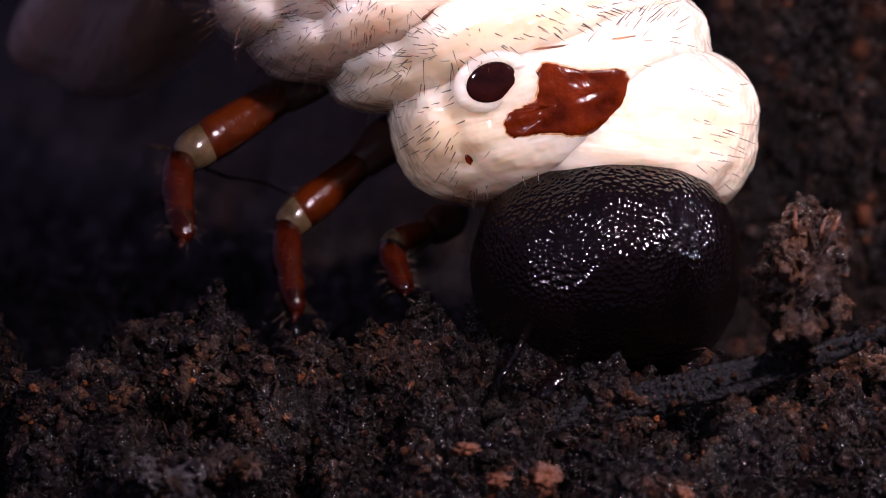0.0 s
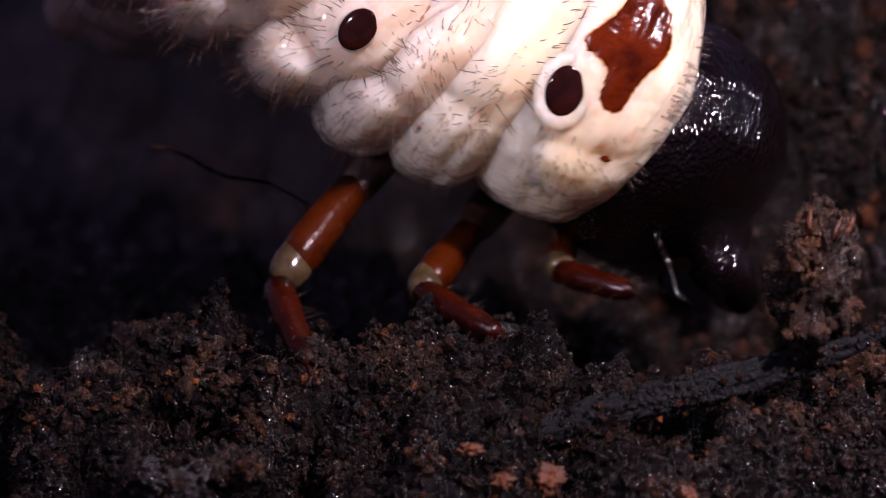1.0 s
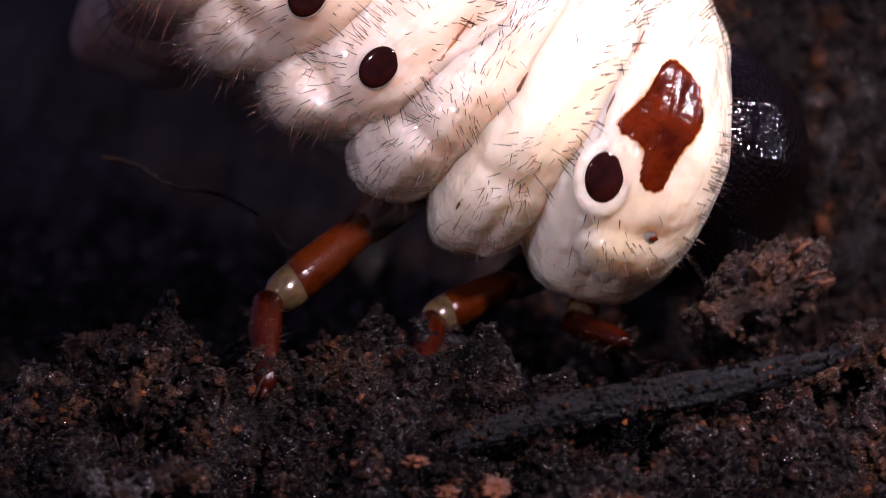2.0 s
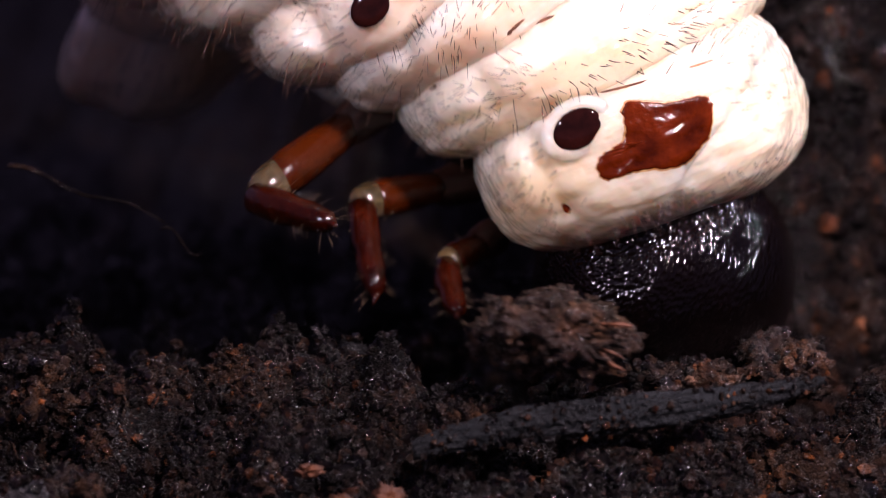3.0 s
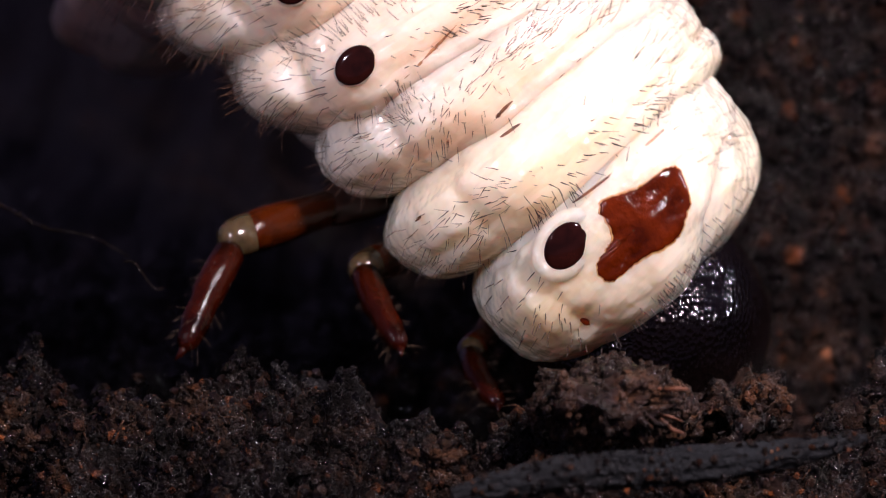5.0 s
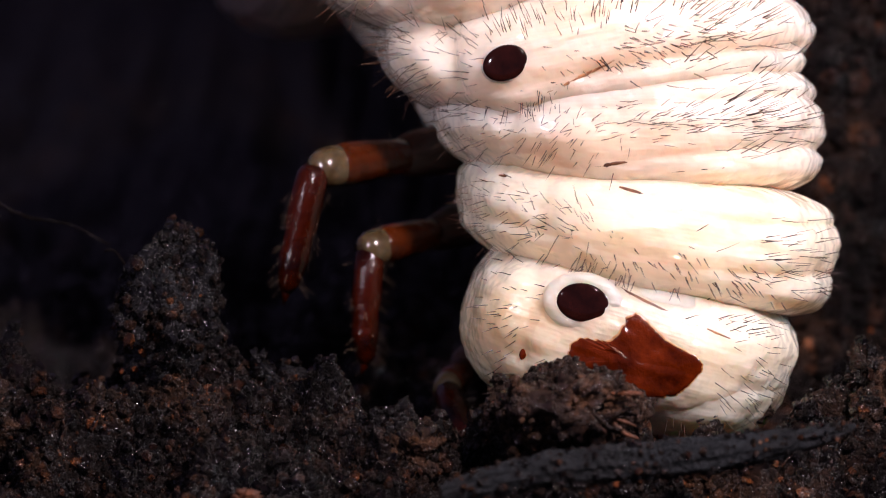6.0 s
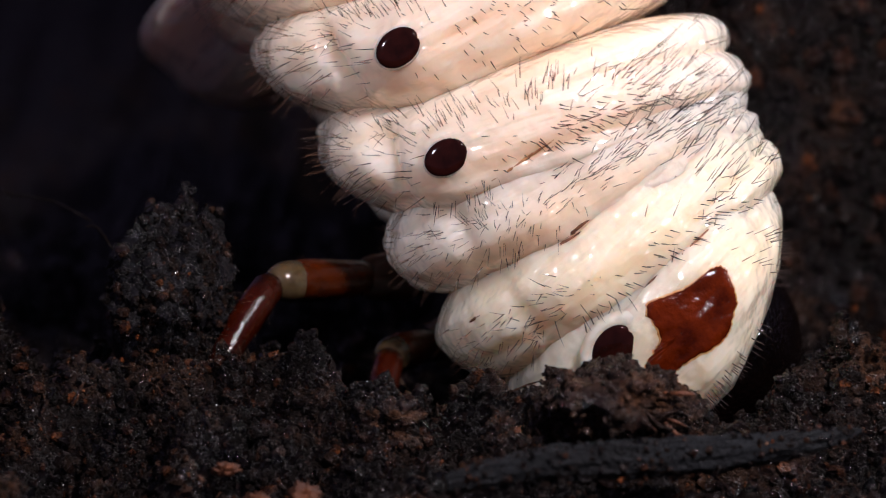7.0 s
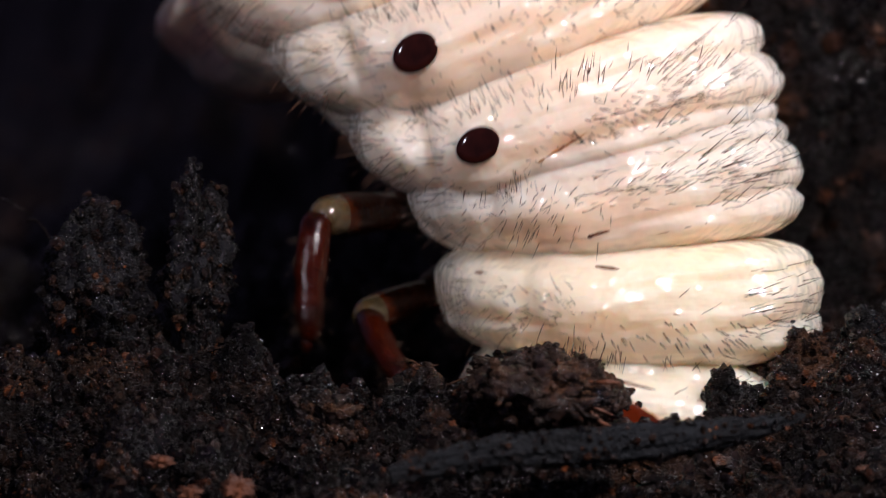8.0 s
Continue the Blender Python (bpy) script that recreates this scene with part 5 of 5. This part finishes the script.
    walk(root_clod, [
        (0, STAGE @ pose(0.02004, -0.0035, -0.00184, 0, -88.0, 0)), (0.5, STAGE @ pose(0.02179, -0.0035, -0.00206, 0, -88.0, 0)),
        (0.8, STAGE @ pose(0.02110, -0.0035, -0.00153, 0, -85.0, 0)), (1, STAGE @ pose(0.02047, -0.0035, -0.00181, 0, -85.0, 0)),
        (1.2, STAGE @ pose(0.02029, -0.0035, -0.00172, 0, -83.0, 0)), (2.3, STAGE @ pose(0.02031, -0.0035, -0.00245, 0, -20.0, 0)),
        (2.5, STAGE @ pose(0.01996, -0.0035, -0.00364, 0, -12.0, 0)), (2.8, STAGE @ pose(0.01759, -0.0035, -0.00451, 0, 0.0, 0)),
        (3, STAGE @ pose(0.01477, -0.0035, -0.00363, 0, 5.0, 0)), (3.2, STAGE @ pose(0.01331, -0.0035, -0.00319, 0, 5.0, 0)),
        (3.5, STAGE @ pose(0.01213, -0.0035, -0.00281, 0, 3.0, 0)), (4, STAGE @ pose(0.01741, -0.0035, -0.00405, 0, 25.0, 0)),
        (4.2, STAGE @ pose(0.01883, -0.0035, -0.00398, 0, 5.0, 0)), (5.3, STAGE @ pose(0.02063, -0.0035, -0.00598, 0, 0.0, 0)),
        (5.5, STAGE @ pose(0.02101, -0.0035, -0.00620, 0, 0.0, 0)), (5.7, STAGE @ pose(0.02067, -0.0035, -0.00629, 0, 0.0, 0)),
        (6, STAGE @ pose(0.01883, -0.0035, -0.00632, 0, 0.0, 0)), (6.3, STAGE @ pose(0.02164, -0.0035, -0.00837, 0, 6.0, 0)),
        (6.5, STAGE @ pose(0.02311, -0.0035, -0.00794, 0, 4.0, 0)), (7, STAGE @ pose(0.02273, -0.0035, -0.00760, 0, 3.0, 0)),
        (7.3, STAGE @ pose(0.02247, -0.0035, -0.00751, 0, 3.0, 0)), (7.5, STAGE @ pose(0.02213, -0.0035, -0.00751, 0, 3.0, 0)),
        (7.8, STAGE @ pose(0.02250, -0.0035, -0.00745, 0, 3.0, 0)), (8, STAGE @ pose(0.02227, -0.0035, -0.00736, 0, 3.0, 0))])
    walk(stem, [
        (0, STAGE @ pose(0.01351, -0.003, -0.00774, 0, -19.0, -10)), (0.5, STAGE @ pose(0.01349, -0.0033, -0.00773, 0, -19.0, -8)),
        (0.8, STAGE @ pose(0.01347, -0.00348, -0.00772, 0, -19.0, -6.8)), (1, STAGE @ pose(0.01346, -0.0036, -0.00772, 0, -19.0, -6)),
        (1.2, STAGE @ pose(0.01346, -0.00372, -0.00771, 0, -19.0, -5.2)), (2.3, STAGE @ pose(0.01526, -0.00438, -0.00725, 0, -13.0, -0.8)),
        (2.5, STAGE @ pose(0.01584, -0.0045, -0.0075, 0, -12.0, 0)), (2.8, STAGE @ pose(0.01735, -0.00493, -0.00763, 0, -12.0, 0.8571)),
        (3, STAGE @ pose(0.01811, -0.00521, -0.00777, 0, -11.0, 1.429)), (3.2, STAGE @ pose(0.01836, -0.0055, -0.00777, 0, -10.0, 2)),
        (3.5, STAGE @ pose(0.01856, -0.00593, -0.00768, 0, -9.0, 2.857)), (4, STAGE @ pose(0.01855, -0.00664, -0.00778, 0, -9.0, 4.286)),
        (4.2, STAGE @ pose(0.01896, -0.00693, -0.00814, 0, -9.0, 4.857)), (5.3, STAGE @ pose(0.02323, -0.0085, -0.00844, 0, -9.0, 8)),
        (5.5, STAGE @ pose(0.02331, -0.0085, -0.00866, 0, -9.0, 8)), (5.7, STAGE @ pose(0.02329, -0.0085, -0.00869, 0, -9.0, 8)),
        (6, STAGE @ pose(0.02304, -0.0085, -0.00869, 0, -10.0, 8)), (6.3, STAGE @ pose(0.02394, -0.0085, -0.00994, 0, -8.0, 8)),
        (6.5, STAGE @ pose(0.0243, -0.0085, -0.01007, 0, -8.0, 8)), (7, STAGE @ pose(0.02443, -0.0085, -0.00997, 0, -8.0, 8)),
        (7.3, STAGE @ pose(0.02419, -0.0085, -0.00989, 0, -8.0, 8)), (7.5, STAGE @ pose(0.02418, -0.0085, -0.00989, 0, -8.0, 8)),
        (7.8, STAGE @ pose(0.02444, -0.0085, -0.00989, 0, -9.0, 8)), (8, STAGE @ pose(0.02499, -0.0085, -0.00974, 0, -9.0, 8))])
    walk(left_clod, [
        (0, STAGE @ pose(0.00056, 0.006, -0.00969, 0, 40.0, 0)), (0.5, STAGE @ pose(0.00056, 0.006, -0.00969, 0, 40.0, 0)),
        (0.8, STAGE @ pose(0.00057, 0.006, -0.00969, 0, 40.0, 0)), (1, STAGE @ pose(0.00057, 0.006, -0.00969, 0, 40.0, 0)),
        (1.2, STAGE @ pose(0.00056, 0.006, -0.00969, 0, 40.0, 0)), (2.3, STAGE @ pose(0.00041, 0.006, -0.00972, 0, 40.0, 0)),
        (2.5, STAGE @ pose(0.00037, 0.006, -0.00973, 0, 40.0, 0)), (2.8, STAGE @ pose(0.00031, 0.006, -0.00973, 0, 40.0, 0)),
        (3, STAGE @ pose(0.00027, 0.006, -0.00973, 0, 40.0, 0)), (3.2, STAGE @ pose(0.00026, 0.006, -0.00974, 0, 40.0, 0)),
        (3.5, STAGE @ pose(0.00024, 0.006, -0.00975, 0, 40.0, 0)), (4, STAGE @ pose(0.00024, 0.006, -0.00976, 0, 40.0, 0)),
        (4.2, STAGE @ pose(0.00023, 0.006, -0.00978, 0, 40.0, 0)), (5.3, STAGE @ pose(0.00019, 0.006, -0.0098, 0, 40.0, 0)),
        (5.5, STAGE @ pose(0.00019, 0.006, -0.0098, 0, 40.0, 0)), (5.7, STAGE @ pose(-0.00058, 0.006, -0.00251, 0, 25.0, 0)),
        (6, STAGE @ pose(-0.00403, 0.006, -0.00074, 0, 8.0, 0)), (6.3, STAGE @ pose(-0.00346, 0.006, -0.00118, 0, 0.0, 0)),
        (6.5, STAGE @ pose(-0.00346, 0.006, -0.00117, 0, 0.0, 0)), (7, STAGE @ pose(-0.0035, 0.006, -0.00116, 0, 0.0, 0)),
        (7.3, STAGE @ pose(-0.00353, 0.006, -0.00115, 0, 0.0, 0)), (7.5, STAGE @ pose(-0.00355, 0.006, -0.00115, 0, 0.0, 0)),
        (7.8, STAGE @ pose(-0.0036, 0.006, -0.00115, 0, 0.0, 0)), (8, STAGE @ pose(-0.00363, 0.006, -0.00114, 0, 0.0, 0))])
    walk(high_clod, [
        (0, STAGE @ pose(0.00487, 0.007, -0.00885, 0, -30.0, 0)), (0.5, STAGE @ pose(0.00488, 0.007, -0.00885, 0, -30.0, 0)),
        (0.8, STAGE @ pose(0.00488, 0.007, -0.00885, 0, -30.0, 0)), (1, STAGE @ pose(0.00488, 0.007, -0.00885, 0, -30.0, 0)),
        (1.2, STAGE @ pose(0.00487, 0.007, -0.00885, 0, -30.0, 0)), (2.3, STAGE @ pose(0.0047, 0.007, -0.00889, 0, -30.0, 0)),
        (2.5, STAGE @ pose(0.00465, 0.007, -0.00889, 0, -30.0, 0)), (2.8, STAGE @ pose(0.00458, 0.007, -0.00889, 0, -30.0, 0)),
        (3, STAGE @ pose(0.00454, 0.007, -0.0089, 0, -30.0, 0)), (3.2, STAGE @ pose(0.00452, 0.007, -0.00891, 0, -30.0, 0)),
        (3.5, STAGE @ pose(0.0045, 0.007, -0.00892, 0, -30.0, 0)), (4, STAGE @ pose(0.0045, 0.007, -0.00893, 0, -30.0, 0)),
        (4.2, STAGE @ pose(0.00448, 0.007, -0.00896, 0, -30.0, 0)), (5.3, STAGE @ pose(0.00444, 0.007, -0.00898, 0, -30.0, 0)),
        (5.5, STAGE @ pose(0.00443, 0.007, -0.00897, 0, -30.0, 0)), (5.7, STAGE @ pose(0.00442, 0.007, -0.00897, 0, -30.0, 0)),
        (6, STAGE @ pose(0.0044, 0.007, -0.00895, 0, -30.0, 0)), (6.3, STAGE @ pose(-0.00443, 0.007, -0.00388, 0, -12.0, 0)),
        (6.5, STAGE @ pose(-0.00304, 0.007, -0.00267, 0, -8.0, 0)), (7, STAGE @ pose(-0.00131, 0.007, -0.0016, 0, -4.0, 0)),
        (7.3, STAGE @ pose(-0.00054, 0.007, -0.00116, 0, -2.0, 0)), (7.5, STAGE @ pose(-0.00026, 0.007, -0.00099, 0, 0.0, 0)),
        (7.8, STAGE @ pose(0.00153, 0.007, -0.00076, 0, 0.0, 0)), (8, STAGE @ pose(0.00223, 0.007, -0.00059, 0, 0.0, 0))])


motions()
